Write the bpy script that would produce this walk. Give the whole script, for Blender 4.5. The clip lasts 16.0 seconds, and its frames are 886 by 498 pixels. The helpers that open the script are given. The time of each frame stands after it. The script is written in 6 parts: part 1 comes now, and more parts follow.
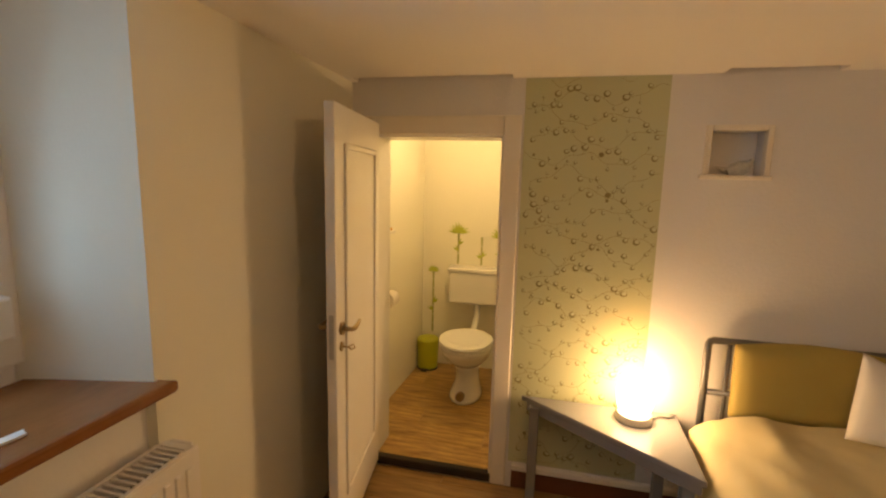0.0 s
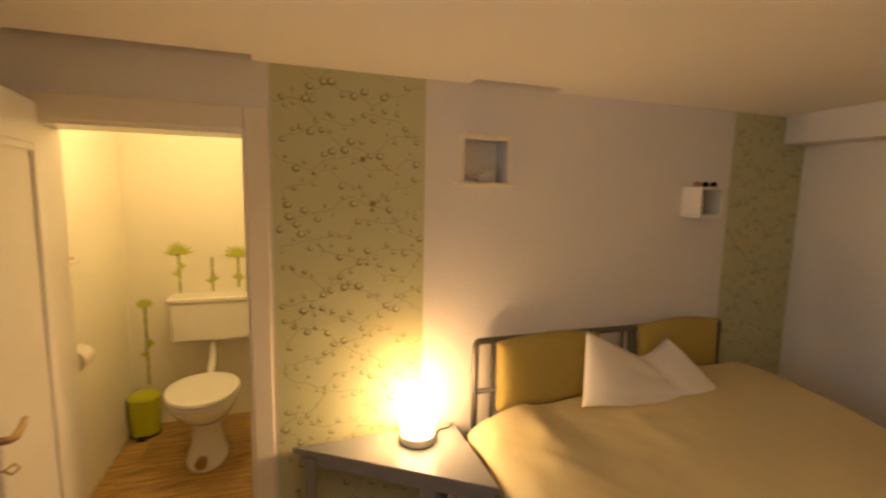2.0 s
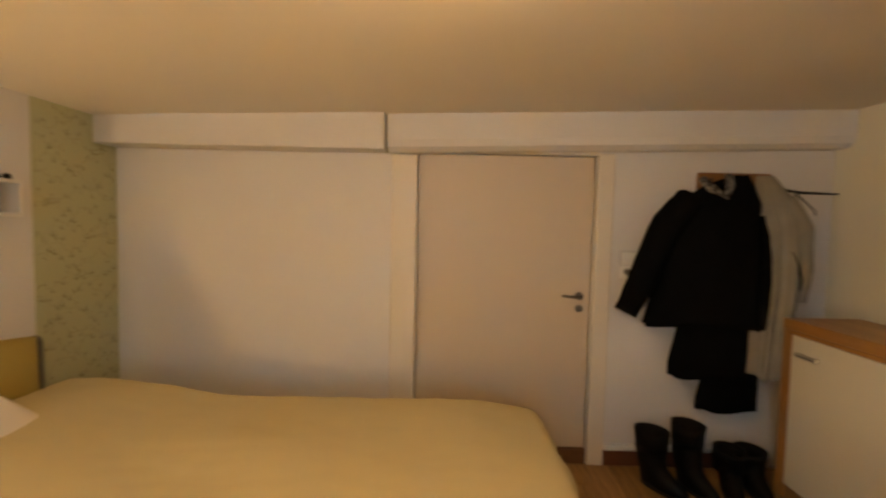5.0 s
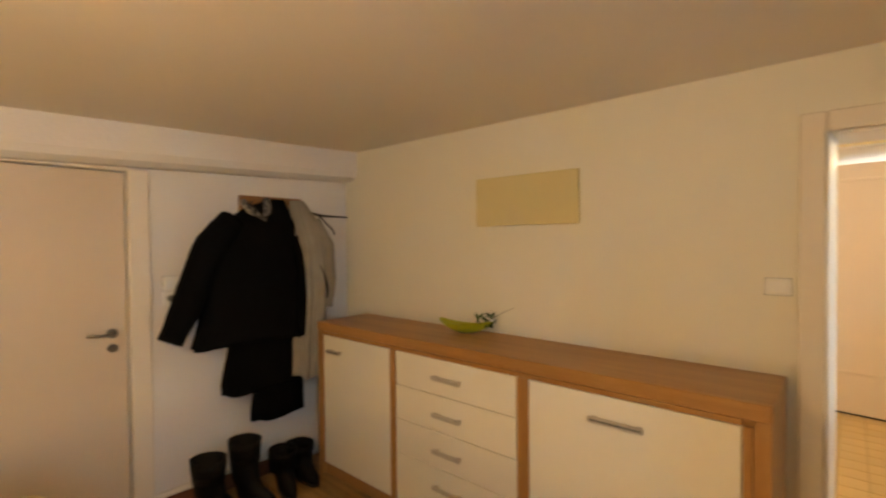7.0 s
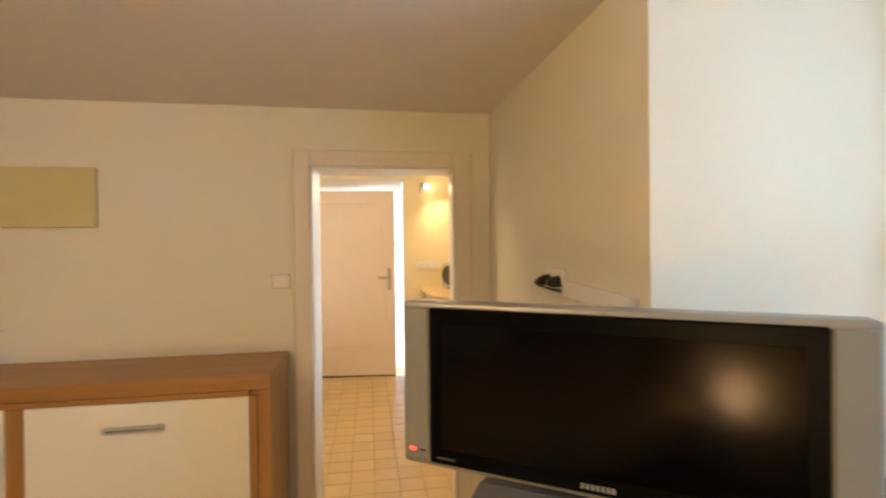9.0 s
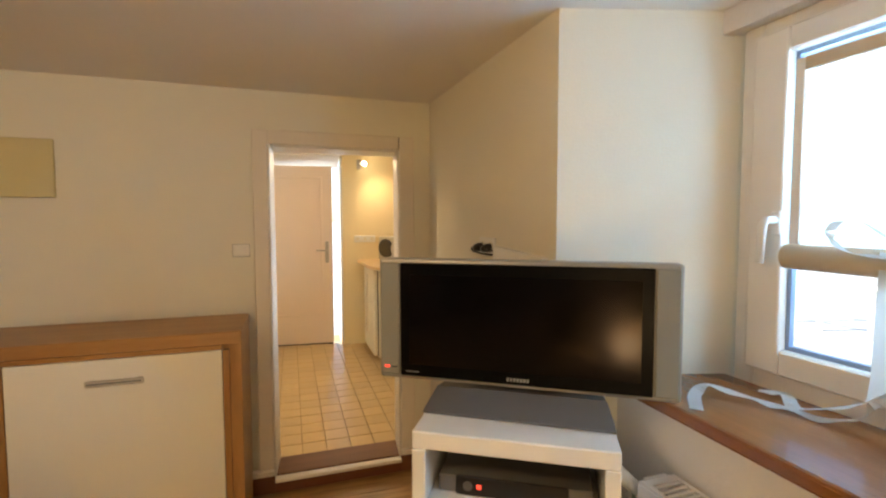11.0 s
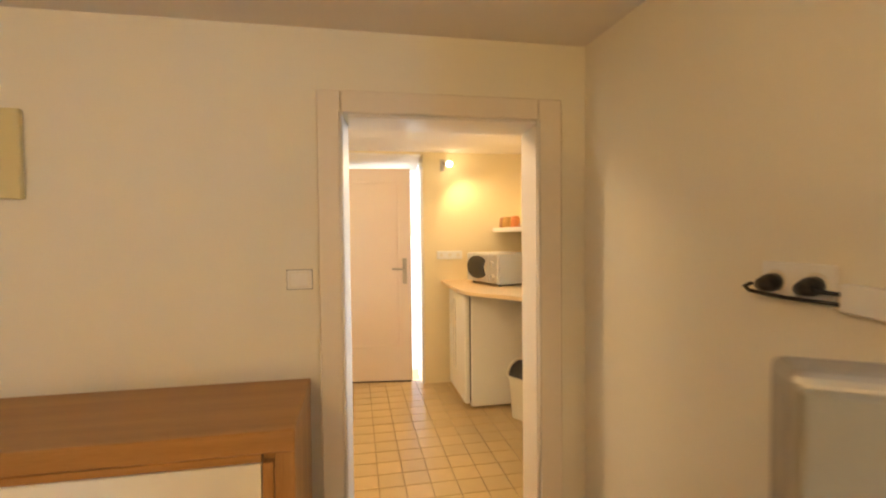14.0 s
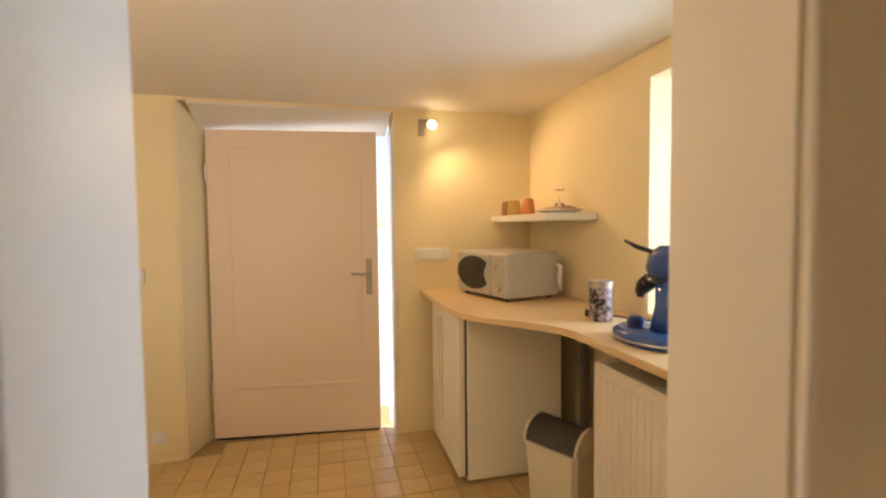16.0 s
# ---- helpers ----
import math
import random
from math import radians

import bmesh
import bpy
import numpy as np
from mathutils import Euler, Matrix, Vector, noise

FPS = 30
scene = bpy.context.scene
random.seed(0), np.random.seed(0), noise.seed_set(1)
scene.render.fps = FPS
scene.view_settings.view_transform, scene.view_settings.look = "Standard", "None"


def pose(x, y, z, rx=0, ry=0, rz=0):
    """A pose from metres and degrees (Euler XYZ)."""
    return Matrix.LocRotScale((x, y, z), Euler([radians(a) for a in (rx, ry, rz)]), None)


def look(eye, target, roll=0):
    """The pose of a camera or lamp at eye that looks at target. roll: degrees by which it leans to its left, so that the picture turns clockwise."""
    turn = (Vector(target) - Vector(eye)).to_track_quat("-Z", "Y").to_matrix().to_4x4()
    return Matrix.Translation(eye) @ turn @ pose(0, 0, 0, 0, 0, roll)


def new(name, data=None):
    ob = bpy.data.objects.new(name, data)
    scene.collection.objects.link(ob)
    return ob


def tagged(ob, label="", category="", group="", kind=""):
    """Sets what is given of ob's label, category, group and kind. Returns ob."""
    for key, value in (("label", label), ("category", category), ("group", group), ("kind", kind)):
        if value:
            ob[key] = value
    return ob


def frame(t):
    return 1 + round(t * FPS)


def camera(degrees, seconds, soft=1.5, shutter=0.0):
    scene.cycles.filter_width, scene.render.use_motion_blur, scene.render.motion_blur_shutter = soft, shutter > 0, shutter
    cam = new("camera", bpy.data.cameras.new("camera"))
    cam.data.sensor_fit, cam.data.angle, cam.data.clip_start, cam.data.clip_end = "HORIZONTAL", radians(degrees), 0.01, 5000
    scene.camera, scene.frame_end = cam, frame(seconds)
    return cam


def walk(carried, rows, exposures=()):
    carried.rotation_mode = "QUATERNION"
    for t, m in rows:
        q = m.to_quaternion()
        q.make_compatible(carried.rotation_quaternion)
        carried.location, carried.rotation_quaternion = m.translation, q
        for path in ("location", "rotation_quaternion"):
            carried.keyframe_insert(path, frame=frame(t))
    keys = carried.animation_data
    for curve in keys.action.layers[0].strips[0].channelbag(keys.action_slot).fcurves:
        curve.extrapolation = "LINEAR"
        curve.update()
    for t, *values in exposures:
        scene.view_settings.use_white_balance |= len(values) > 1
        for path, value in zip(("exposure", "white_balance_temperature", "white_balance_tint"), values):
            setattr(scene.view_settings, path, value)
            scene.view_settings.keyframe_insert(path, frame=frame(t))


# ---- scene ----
cam = camera(87.3, 16.0, soft=2.2, shutter=0.4)
PATH = [
    (0, (0.915, 2.14, 1.64), (0.466, 4.065, 1.337), 1.4),
    (0.5, (0.866, 2.251, 1.633), (0.425, 4.185, 1.379), 0.7),
    (1, (0.801, 2.351, 1.623), (0.389, 4.291, 1.362), 2.0),
    (1.5, (0.754, 2.446, 1.631), (0.815, 4.429, 1.376), 0.7),
    (2, (0.767, 2.477, 1.645), (1.447, 4.341, 1.391), 1.2),
    (2.5, (0.843, 2.459, 1.658), (1.725, 4.234, 1.391), 2.6),
    (3, (0.907, 2.415, 1.589), (2.117, 3.998, 1.418), 1.8),
    (3.5, (0.945, 2.413, 1.556), (2.438, 3.736, 1.423), 1.5),
    (4, (0.969, 2.37, 1.562), (2.697, 3.368, 1.435), 1.1),
    (4.5, (0.945, 2.41, 1.534), (2.881, 2.905, 1.444), 0.9),
    (4.7, (0.935, 2.409, 1.536), (2.91, 2.706, 1.434), 1.1),
    (6.8, (0.887, 2.264, 1.582), (2.309, 0.858, 1.538), -0.4),
    (7, (0.852, 2.229, 1.579), (2.175, 0.73, 1.544), -0.5),
    (7.5, (0.747, 2.206, 1.569), (1.734, 0.467, 1.527), 0.9),
    (8, (0.644, 2.239, 1.565), (1.352, 0.37, 1.498), 1.5),
    (8.5, (0.656, 2.307, 1.561), (0.83, 0.314, 1.538), -0.3),
    (9, (0.642, 2.41, 1.554), (0.324, 0.435, 1.542), -0.7),
    (9.5, (0.61, 2.508, 1.551), (0.106, 0.573, 1.533), -1.1),
    (9.7, (0.62, 2.573, 1.548), (0.112, 0.639, 1.495), -0.5),
    (11.8, (0.885, 2.748, 1.534), (0.221, 0.865, 1.411), -0.4),
    (12, (0.866, 2.66, 1.531), (0.295, 0.747, 1.425), -0.6),
    (12.5, (0.841, 2.476, 1.541), (0.536, 0.502, 1.441), -0.3),
    (13, (0.879, 2.222, 1.532), (0.544, 0.253, 1.43), -1.4),
    (13.5, (0.916, 1.95, 1.534), (0.471, 0.004, 1.418), -2.7),
    (14, (0.878, 1.675, 1.537), (0.509, -0.29, 1.477), -0.6),
    (14.5, (0.862, 1.347, 1.54), (0.438, -0.605, 1.46), -1.1),
    (15, (0.863, 1.021, 1.536), (0.253, -0.88, 1.414), -3.6),
    (15.5, (0.767, 0.695, 1.535), (0.287, -1.248, 1.451), -0.8),
    (16, (0.689, 0.398, 1.534), (0.206, -1.54, 1.436), -0.6),
]
EXPOSURE = [(0.0, 0.78, 7000, 14), (2.0, 0.86, 7180, 14), (3.0, 0.93, 7300, 14), (4.5, 1.38, 7400, 11), (7.0, 1.95, 7150, 9), (8.0, 2.08, 6850, 10), (9.0, 2.03, 6350, 9), (9.6, 2.25, 6250, 8), (12.0, 1.45, 6350, 8), (12.5, 1.45, 6600, 9), (13.5, 2.1, 6700, 10), (14.5, 2.05, 6700, 10), (15.0, 1.88, 6550, 9), (15.5, 1.60, 6600, 12), (16.0, 1.46, 6500, 13)]
walk(cam, [(t, look(eye, target, roll)) for t, eye, target, roll in PATH], EXPOSURE)

# ---- light ----
FZ = 0.012                     # floor of the living room
KF = 0.10                      # floor of the kitchen
YA, XB = 4.455, 3.832          # wall behind the bed, wall with the white door


def ceil_z(y):
    return 2.255 - 0.0314 * y


world = bpy.data.worlds.new("sky")
scene.world = world
world.use_nodes = True
wn = world.node_tree
sky = wn.nodes.new("ShaderNodeTexSky")
sky.sky_type = "NISHITA"
sky.sun_disc = False
sky.sun_elevation, sky.sun_rotation = radians(47), radians(104)
wn.links.new(sky.outputs["Color"], wn.nodes["Background"].inputs["Color"])
wn.nodes["Background"].inputs["Strength"].default_value = 0.12


def lamp(name, kind, m, power, colour, **settings):
    data = bpy.data.lights.new(name, kind)
    data.energy, data.color = power, colour
    for key, value in settings.items():
        if key == "size":
            data.size = value
        elif key == "size_y":
            data.shape, data.size_y = "RECTANGLE", value
        elif key == "radius":
            data.shadow_soft_size = value
        elif key == "angle":
            data.angle = value
        elif key == "spot":
            data.spot_size, data.spot_blend = value, 0.6
    ob = new(name, data)
    ob.matrix_world = m
    return ob


WARM = (1.0, 0.58, 0.25)
SKYBLUE = (0.44, 0.71, 1.0)
lamp("sun", "SUN", look((20, -5, 22), (0, 0, 0)), 3.2, (1.0, 0.94, 0.85), angle=radians(3))
lamp("window_daylight", "AREA", look((-0.70, 2.70, 1.60), (1.5, 1.45, 1.22)), 3.5, SKYBLUE, size=0.56, size_y=0.82)
lamp("blind_daylight", "AREA", look((-0.66, 1.99, 1.74), (3, 1.99, 1.5)), 3.3, SKYBLUE, size=0.46, size_y=0.52)
lamp("kitchen_daylight", "AREA", look((-1.90, -0.80, 1.72), (1.0, -1.5, 1.2)), 12, (0.66, 0.83, 1.0), size=0.9, size_y=0.9)
lamp("table_lamp_bulb", "POINT", pose(1.34, 4.325, 0.70), 5.2, WARM, radius=0.05)
lamp("ceiling_lamp_bulb", "POINT", pose(1.67, 2.42, ceil_z(2.42) - 0.16), 5.6, (1.0, 0.59, 0.255), radius=0.12)
lamp("toilet_lamp_bulb", "POINT", pose(0.42, 5.15, 2.02), 6.0, (1.0, 0.70, 0.30), radius=0.10)
lamp("kitchen_spot_bulb", "SPOT", look((-0.005, -2.60, 2.19), (-0.55, -1.9, 1.1)), 6.6, (1.0, 0.66, 0.34), radius=0.03, spot=radians(150))
lamp("kitchen_lamp_bulb", "POINT", pose(1.50, -0.72, 2.19), 6.0, (1.0, 0.66, 0.36), radius=0.10)


# ---- materials ----
def mat(name, colour, rough=0.6, metal=0.0, vary=0.08, scale=6.0, fine=60.0, bump=0.1, depth=0.002, stretch=(1, 1, 1),
        island=0.0, coat=0.0, spec=0.5, second=None, emit=0.0, random=0.0, harsh=0.0):
    m = bpy.data.materials.new(name)
    m.use_nodes = True
    n, l = m.node_tree.nodes, m.node_tree.links
    b = n["Principled BSDF"]
    b.inputs["Roughness"].default_value, b.inputs["Metallic"].default_value = rough, metal
    b.inputs["Coat Weight"].default_value, b.inputs["Specular IOR Level"].default_value = coat, spec
    where = n.new("ShaderNodeTexCoord")
    size = n.new("ShaderNodeMapping")
    size.inputs["Scale"].default_value = stretch
    l.new(where.outputs["Object"], size.inputs["Vector"])
    big, small = n.new("ShaderNodeTexNoise"), n.new("ShaderNodeTexNoise")
    for node, s, d in ((big, scale, 4), (small, fine, 3)):
        node.inputs["Scale"].default_value, node.inputs["Detail"].default_value = s, d
        l.new(size.outputs["Vector"], node.inputs["Vector"])
    mix = n.new("ShaderNodeMix")
    mix.data_type = "RGBA"
    c = Vector(colour)
    dark = second if second else tuple(c * (1 - 2.2 * vary))
    mix.inputs["A"].default_value, mix.inputs["B"].default_value = (*dark, 1), (*(c * (1 + vary)), 1)
    blend = n.new("ShaderNodeMath")
    blend.operation = "MULTIPLY_ADD"
    blend.inputs[1].default_value, blend.inputs[2].default_value = 0.35, 0.0
    both = n.new("ShaderNodeMath")
    both.operation = "MULTIPLY_ADD"
    both.inputs[1].default_value = 0.75
    l.new(small.outputs["Fac"], blend.inputs[0])
    l.new(big.outputs["Fac"], both.inputs[0])
    l.new(blend.outputs[0], both.inputs[2])
    if harsh:
        grip = n.new("ShaderNodeMapRange")
        grip.inputs["From Min"].default_value, grip.inputs["From Max"].default_value = 0.55 - 0.5 * harsh, 0.55 + 0.5 * harsh
        l.new(both.outputs[0], grip.inputs["Value"])
        l.new(grip.outputs["Result"], mix.inputs["Factor"])
    else:
        l.new(both.outputs[0], mix.inputs["Factor"])
    out = mix.outputs["Result"]
    if random:
        info = n.new("ShaderNodeObjectInfo")
        hue = n.new("ShaderNodeHueSaturation")
        span = n.new("ShaderNodeMapRange")
        span.inputs["To Min"].default_value, span.inputs["To Max"].default_value = 1 - random, 1 + random
        l.new(info.outputs["Random"], span.inputs["Value"])
        l.new(span.outputs["Result"], hue.inputs["Value"])
        l.new(out, hue.inputs["Color"])
        out = hue.outputs["Color"]
    l.new(out, b.inputs["Base Color"])
    if bump:
        node = n.new("ShaderNodeBump")
        node.inputs["Strength"].default_value, node.inputs["Distance"].default_value = bump, depth
        l.new(small.outputs["Fac"], node.inputs["Height"])
        l.new(node.outputs["Normal"], b.inputs["Normal"])
    if emit:
        b.inputs["Emission Color"].default_value = (*colour, 1)
        b.inputs["Emission Strength"].default_value = emit
    return m


def sheer(name, colour, through_share=0.6):
    """Thin cloth that lets part of the daylight through."""
    m = bpy.data.materials.new(name)
    m.use_nodes = True
    n, l = m.node_tree.nodes, m.node_tree.links
    weave = n.new("ShaderNodeTexNoise")
    weave.inputs["Scale"].default_value = 90
    tone = n.new("ShaderNodeMapRange")
    tone.inputs["To Min"].default_value, tone.inputs["To Max"].default_value = 0.92, 1.0
    l.new(weave.outputs["Fac"], tone.inputs["Value"])
    tint = n.new("ShaderNodeHueSaturation")
    tint.inputs["Color"].default_value = (*colour, 1)
    l.new(tone.outputs["Result"], tint.inputs["Value"])
    a, b, mix = n.new("ShaderNodeBsdfDiffuse"), n.new("ShaderNodeBsdfTranslucent"), n.new("ShaderNodeMixShader")
    for node in (a, b):
        l.new(tint.outputs["Color"], node.inputs["Color"])
    mix.inputs[0].default_value = through_share
    l.new(a.outputs[0], mix.inputs[1])
    l.new(b.outputs[0], mix.inputs[2])
    l.new(mix.outputs[0], n["Material Output"].inputs["Surface"])
    return m


PLASTER = mat("white_textured_plaster", (0.74, 0.71, 0.68), 0.85, vary=0.035, scale=1.6, fine=62, bump=0.36, depth=0.004)
CREAM = mat("cream_wall_paint", (0.79, 0.75, 0.625), 0.85, vary=0.03, scale=1.0, fine=120, bump=0.2, depth=0.003)
CEILING = mat("ceiling_paint", (0.83, 0.78, 0.71), 0.8, vary=0.03, scale=0.8, fine=90, bump=0.12)
YELLOW = mat("pale_yellow_wall_paint", (0.83, 0.715, 0.46), 0.8, vary=0.03, scale=1.2, fine=110, bump=0.15)
TOILETWALL = mat("toilet_wall_paint", (0.84, 0.80, 0.66), 0.75, vary=0.03, scale=1.2, fine=110, bump=0.15)
WHITE = mat("white_gloss_paint", (0.80, 0.76, 0.70), 0.32, vary=0.03, scale=3, fine=40, bump=0.04)
TRIM = mat("cream_trim_paint", (0.77, 0.70, 0.59), 0.45, vary=0.03, scale=3, fine=40, bump=0.05)
PLASTIC = mat("white_plastic", (0.80, 0.79, 0.75), 0.35, vary=0.02, scale=5, fine=80, bump=0.02)
WCWOOD = mat("yellow_oak_laminate", (0.56, 0.36, 0.12), 0.40, vary=0.15, scale=3.4, fine=16, bump=0.2, depth=0.001, stretch=(1.2, 11, 9), second=(0.20, 0.10, 0.030), random=0.16, harsh=0.34)
FLOORWOOD = mat("oak_laminate", (0.47, 0.27, 0.095), 0.36, vary=0.1, scale=2.6, fine=11, bump=0.15, depth=0.001, stretch=(0.9, 11, 9), second=(0.13, 0.062, 0.018), random=0.16, harsh=0.55)
SKIRT = mat("dark_red_skirting", (0.16, 0.055, 0.025), 0.4, vary=0.15, scale=3, fine=30, bump=0.05, stretch=(1, 1, 6))
SILLWOOD = mat("varnished_sill_wood", (0.29, 0.115, 0.035), 0.22, vary=0.25, scale=1.5, fine=22, bump=0.08, depth=0.001, stretch=(7, 0.9, 7), second=(0.11, 0.038, 0.012), coat=0.4)
BEECH = mat("walnut_veneer", (0.43, 0.225, 0.070), 0.35, vary=0.15, scale=1.4, fine=24, bump=0.06, depth=0.001, stretch=(0.7, 12, 12), second=(0.25, 0.115, 0.034), harsh=0.6)
BEECH_UP = mat("walnut_veneer_upright", (0.43, 0.225, 0.070), 0.35, vary=0.15, scale=1.4, fine=24, bump=0.06, depth=0.001, stretch=(12, 12, 0.7), second=(0.25, 0.115, 0.034), harsh=0.6)
CREAMFRONT = mat("cream_front", (0.82, 0.78, 0.66), 0.35, vary=0.02, scale=2, fine=50, bump=0.03)
STEEL = mat("brushed_steel", (0.55, 0.53, 0.50), 0.35, 1.0, vary=0.06, scale=20, fine=200, bump=0.03)
DARKSTEEL = mat("dull_dark_steel", (0.25, 0.235, 0.21), 0.34, 1.0, vary=0.08, scale=20, fine=150, bump=0.03)
DOORSTEEL = mat("satin_door_steel", (0.42, 0.385, 0.33), 0.4, 0.7, vary=0.06, scale=20, fine=150, bump=0.03)
BRUSHED = mat("pale_brushed_metal", (0.56, 0.52, 0.45), 0.48, 0.4, vary=0.06, scale=20, fine=200, bump=0.03)
BRASS = mat("tarnished_brass", (0.42, 0.30, 0.15), 0.35, 1.0, vary=0.12, scale=25, fine=150, bump=0.04)
GREYTABLE = mat("grey_lacquer", (0.24, 0.235, 0.24), 0.24, vary=0.06, scale=4, fine=60, bump=0.04)
GREYMETAL = mat("grey_metal_tube", (0.16, 0.155, 0.15), 0.35, 0.7, vary=0.1, scale=10, fine=80, bump=0.03)
MUSTARD = mat("mustard_upholstery", (0.41, 0.31, 0.08), 0.8, vary=0.08, scale=5, fine=350, bump=0.25, depth=0.001)
DUVET = mat("yellow_cotton", (0.62, 0.52, 0.295), 0.85, vary=0.05, scale=3, fine=420, bump=0.15, depth=0.001)
PILLOW = mat("pale_cotton", (0.78, 0.72, 0.63), 0.85, vary=0.04, scale=4, fine=420, bump=0.15, depth=0.001)
WALLPAPER = mat("olive_green_wallpaper", (0.52, 0.515, 0.31), 0.6, vary=0.04, scale=2, fine=180, bump=0.12, depth=0.001)
DOORCREAM = mat("cream_door_paint", (0.66, 0.555, 0.43), 0.45, vary=0.03, scale=1.5, fine=90, bump=0.05)
DOORPINK = mat("pinkish_white_door_paint", (0.83, 0.70, 0.60), 0.45, vary=0.03, scale=1.5, fine=90, bump=0.05)
INK = mat("brown_print", (0.265, 0.215, 0.09), 0.5, vary=0.2, scale=8, fine=90, bump=0.0)
INKVINE = mat("faint_brown_print", (0.36, 0.31, 0.145), 0.5, vary=0.15, scale=8, fine=90, bump=0.0)
INKPALE = mat("silver_print", (0.56, 0.56, 0.36), 0.4, vary=0.1, scale=8, fine=90, bump=0.0)
CERAMIC = mat("white_ceramic", (0.84, 0.81, 0.74), 0.12, vary=0.02, scale=3, fine=60, bump=0.0, coat=0.3)
GREEN = mat("lime_plastic", (0.52, 0.54, 0.03), 0.35, vary=0.05, scale=5, fine=80, bump=0.02)
DECAL = mat("leaf_green_print", (0.50, 0.56, 0.08), 0.6, vary=0.15, scale=20, fine=100, bump=0.0)
STALK = mat("bamboo_print", (0.46, 0.46, 0.17), 0.6, vary=0.25, scale=30, fine=100, bump=0.0)
BLACK = mat("black_cloth", (0.0045, 0.0045, 0.005), 0.95, vary=0.3, scale=8, fine=300, bump=0.3, depth=0.002, spec=0.05)
GREYCLOTH = mat("grey_linen", (0.29, 0.265, 0.22), 0.9, vary=0.16, scale=8, fine=300, bump=0.3, depth=0.002)
SCARF = mat("patterned_scarf", (0.15, 0.145, 0.145), 0.9, vary=0.4, scale=38, fine=90, bump=0.3, second=(0.008, 0.008, 0.009), harsh=0.14)
LEATHER = mat("black_leather", (0.004, 0.0036, 0.0036), 0.6, vary=0.2, scale=10, fine=90, bump=0.2, spec=0.15)
HOOKWOOD = mat("brown_hook_board", (0.30, 0.14, 0.05), 0.45, vary=0.15, scale=4, fine=40, bump=0.06, stretch=(6, 1, 6))
BLACKPLASTIC = mat("black_plastic", (0.012, 0.012, 0.013), 0.3, vary=0.1, scale=10, fine=100, bump=0.02)
SCREEN = mat("dark_screen", (0.0012, 0.0012, 0.0015), 0.12, vary=0.05, scale=3, fine=30, bump=0.0, spec=0.13)
SCREEN.node_tree.nodes["Principled BSDF"].inputs["Specular Tint"].default_value = (1.0, 0.84, 0.76, 1)
SILVER = mat("silver_plastic", (0.31, 0.295, 0.26), 0.38, 0.35, vary=0.03, scale=6, fine=220, bump=0.03)
GRILLE = mat("silver_speaker_mesh", (0.235, 0.23, 0.195), 0.75, 0.1, vary=0.05, scale=6, fine=420, bump=0.3, depth=0.001)
SILVERDARK = mat("grey_silver_plastic", (0.15, 0.15, 0.15), 0.34, 0.3, vary=0.03, scale=6, fine=220, bump=0.03)
LED = mat("red_led", (1.0, 0.06, 0.03), 0.4, vary=0.0, bump=0, emit=0.6)
SHADE = mat("glowing_lamp_glass", (1.0, 0.72, 0.38), 0.4, vary=0.0, bump=0, emit=9.0)
BULBGLASS = mat("glowing_spot_glass", (1.0, 0.80, 0.48), 0.4, vary=0.0, bump=0, emit=5.0)
PANEL = mat("khaki_canvas", (0.66, 0.57, 0.30), 0.7, vary=0.04, scale=4, fine=400, bump=0.25, depth=0.001)
TILE = mat("beige_floor_tile", (0.60, 0.43, 0.20), 0.30, vary=0.07, scale=9, fine=90, bump=0.05, random=0.06)
OVENGLASS = mat("dark_oven_glass", (0.028, 0.026, 0.022), 0.25, vary=0.1, scale=12, fine=100, bump=0.0)
GROUT = mat("brown_grout", (0.42, 0.28, 0.13), 0.9, vary=0.15, scale=10, fine=200, bump=0.2)
THRESH = mat("dark_threshold_wood", (0.20, 0.095, 0.045), 0.5, vary=0.25, scale=2, fine=20, bump=0.2, stretch=(1, 9, 9))
COUNTER = mat("pale_beech_worktop", (0.72, 0.52, 0.28), 0.4, vary=0.06, scale=3, fine=40, bump=0.03, stretch=(3, 1, 3))
FRIDGE = mat("white_enamel", (0.82, 0.80, 0.72), 0.28, vary=0.02, scale=3, fine=60, bump=0.02)
MICRO = mat("silver_enamel", (0.55, 0.53, 0.48), 0.32, 0.3, vary=0.03, scale=5, fine=120, bump=0.02)
BLUE = mat("blue_gloss_plastic", (0.03, 0.09, 0.33), 0.2, vary=0.05, scale=5, fine=60, bump=0.0, coat=0.3)
BINGREY = mat("grey_lid_plastic", (0.15, 0.14, 0.13), 0.4, vary=0.05, scale=5, fine=100, bump=0.04)
BINWHITE = mat("off_white_plastic", (0.76, 0.71, 0.58), 0.45, vary=0.03, scale=4, fine=80, bump=0.03)
ORANGE = mat("orange_glass_paint", (0.70, 0.24, 0.07), 0.2, vary=0.1, scale=15, fine=80, bump=0.0)
AMBER = mat("amber_ceramic", (0.55, 0.33, 0.10), 0.25, vary=0.15, scale=20, fine=80, bump=0.0)
PINK = mat("folded_cloth", (0.70, 0.45, 0.40), 0.85, vary=0.3, scale=25, fine=200, bump=0.2, second=(0.75, 0.72, 0.66))
RIBBON = mat("white_ribbon", (0.82, 0.82, 0.80), 0.7, vary=0.03, scale=6, fine=200, bump=0.1)
BLINDCLOTH = sheer("white_blind_cloth", (0.85, 0.85, 0.84))
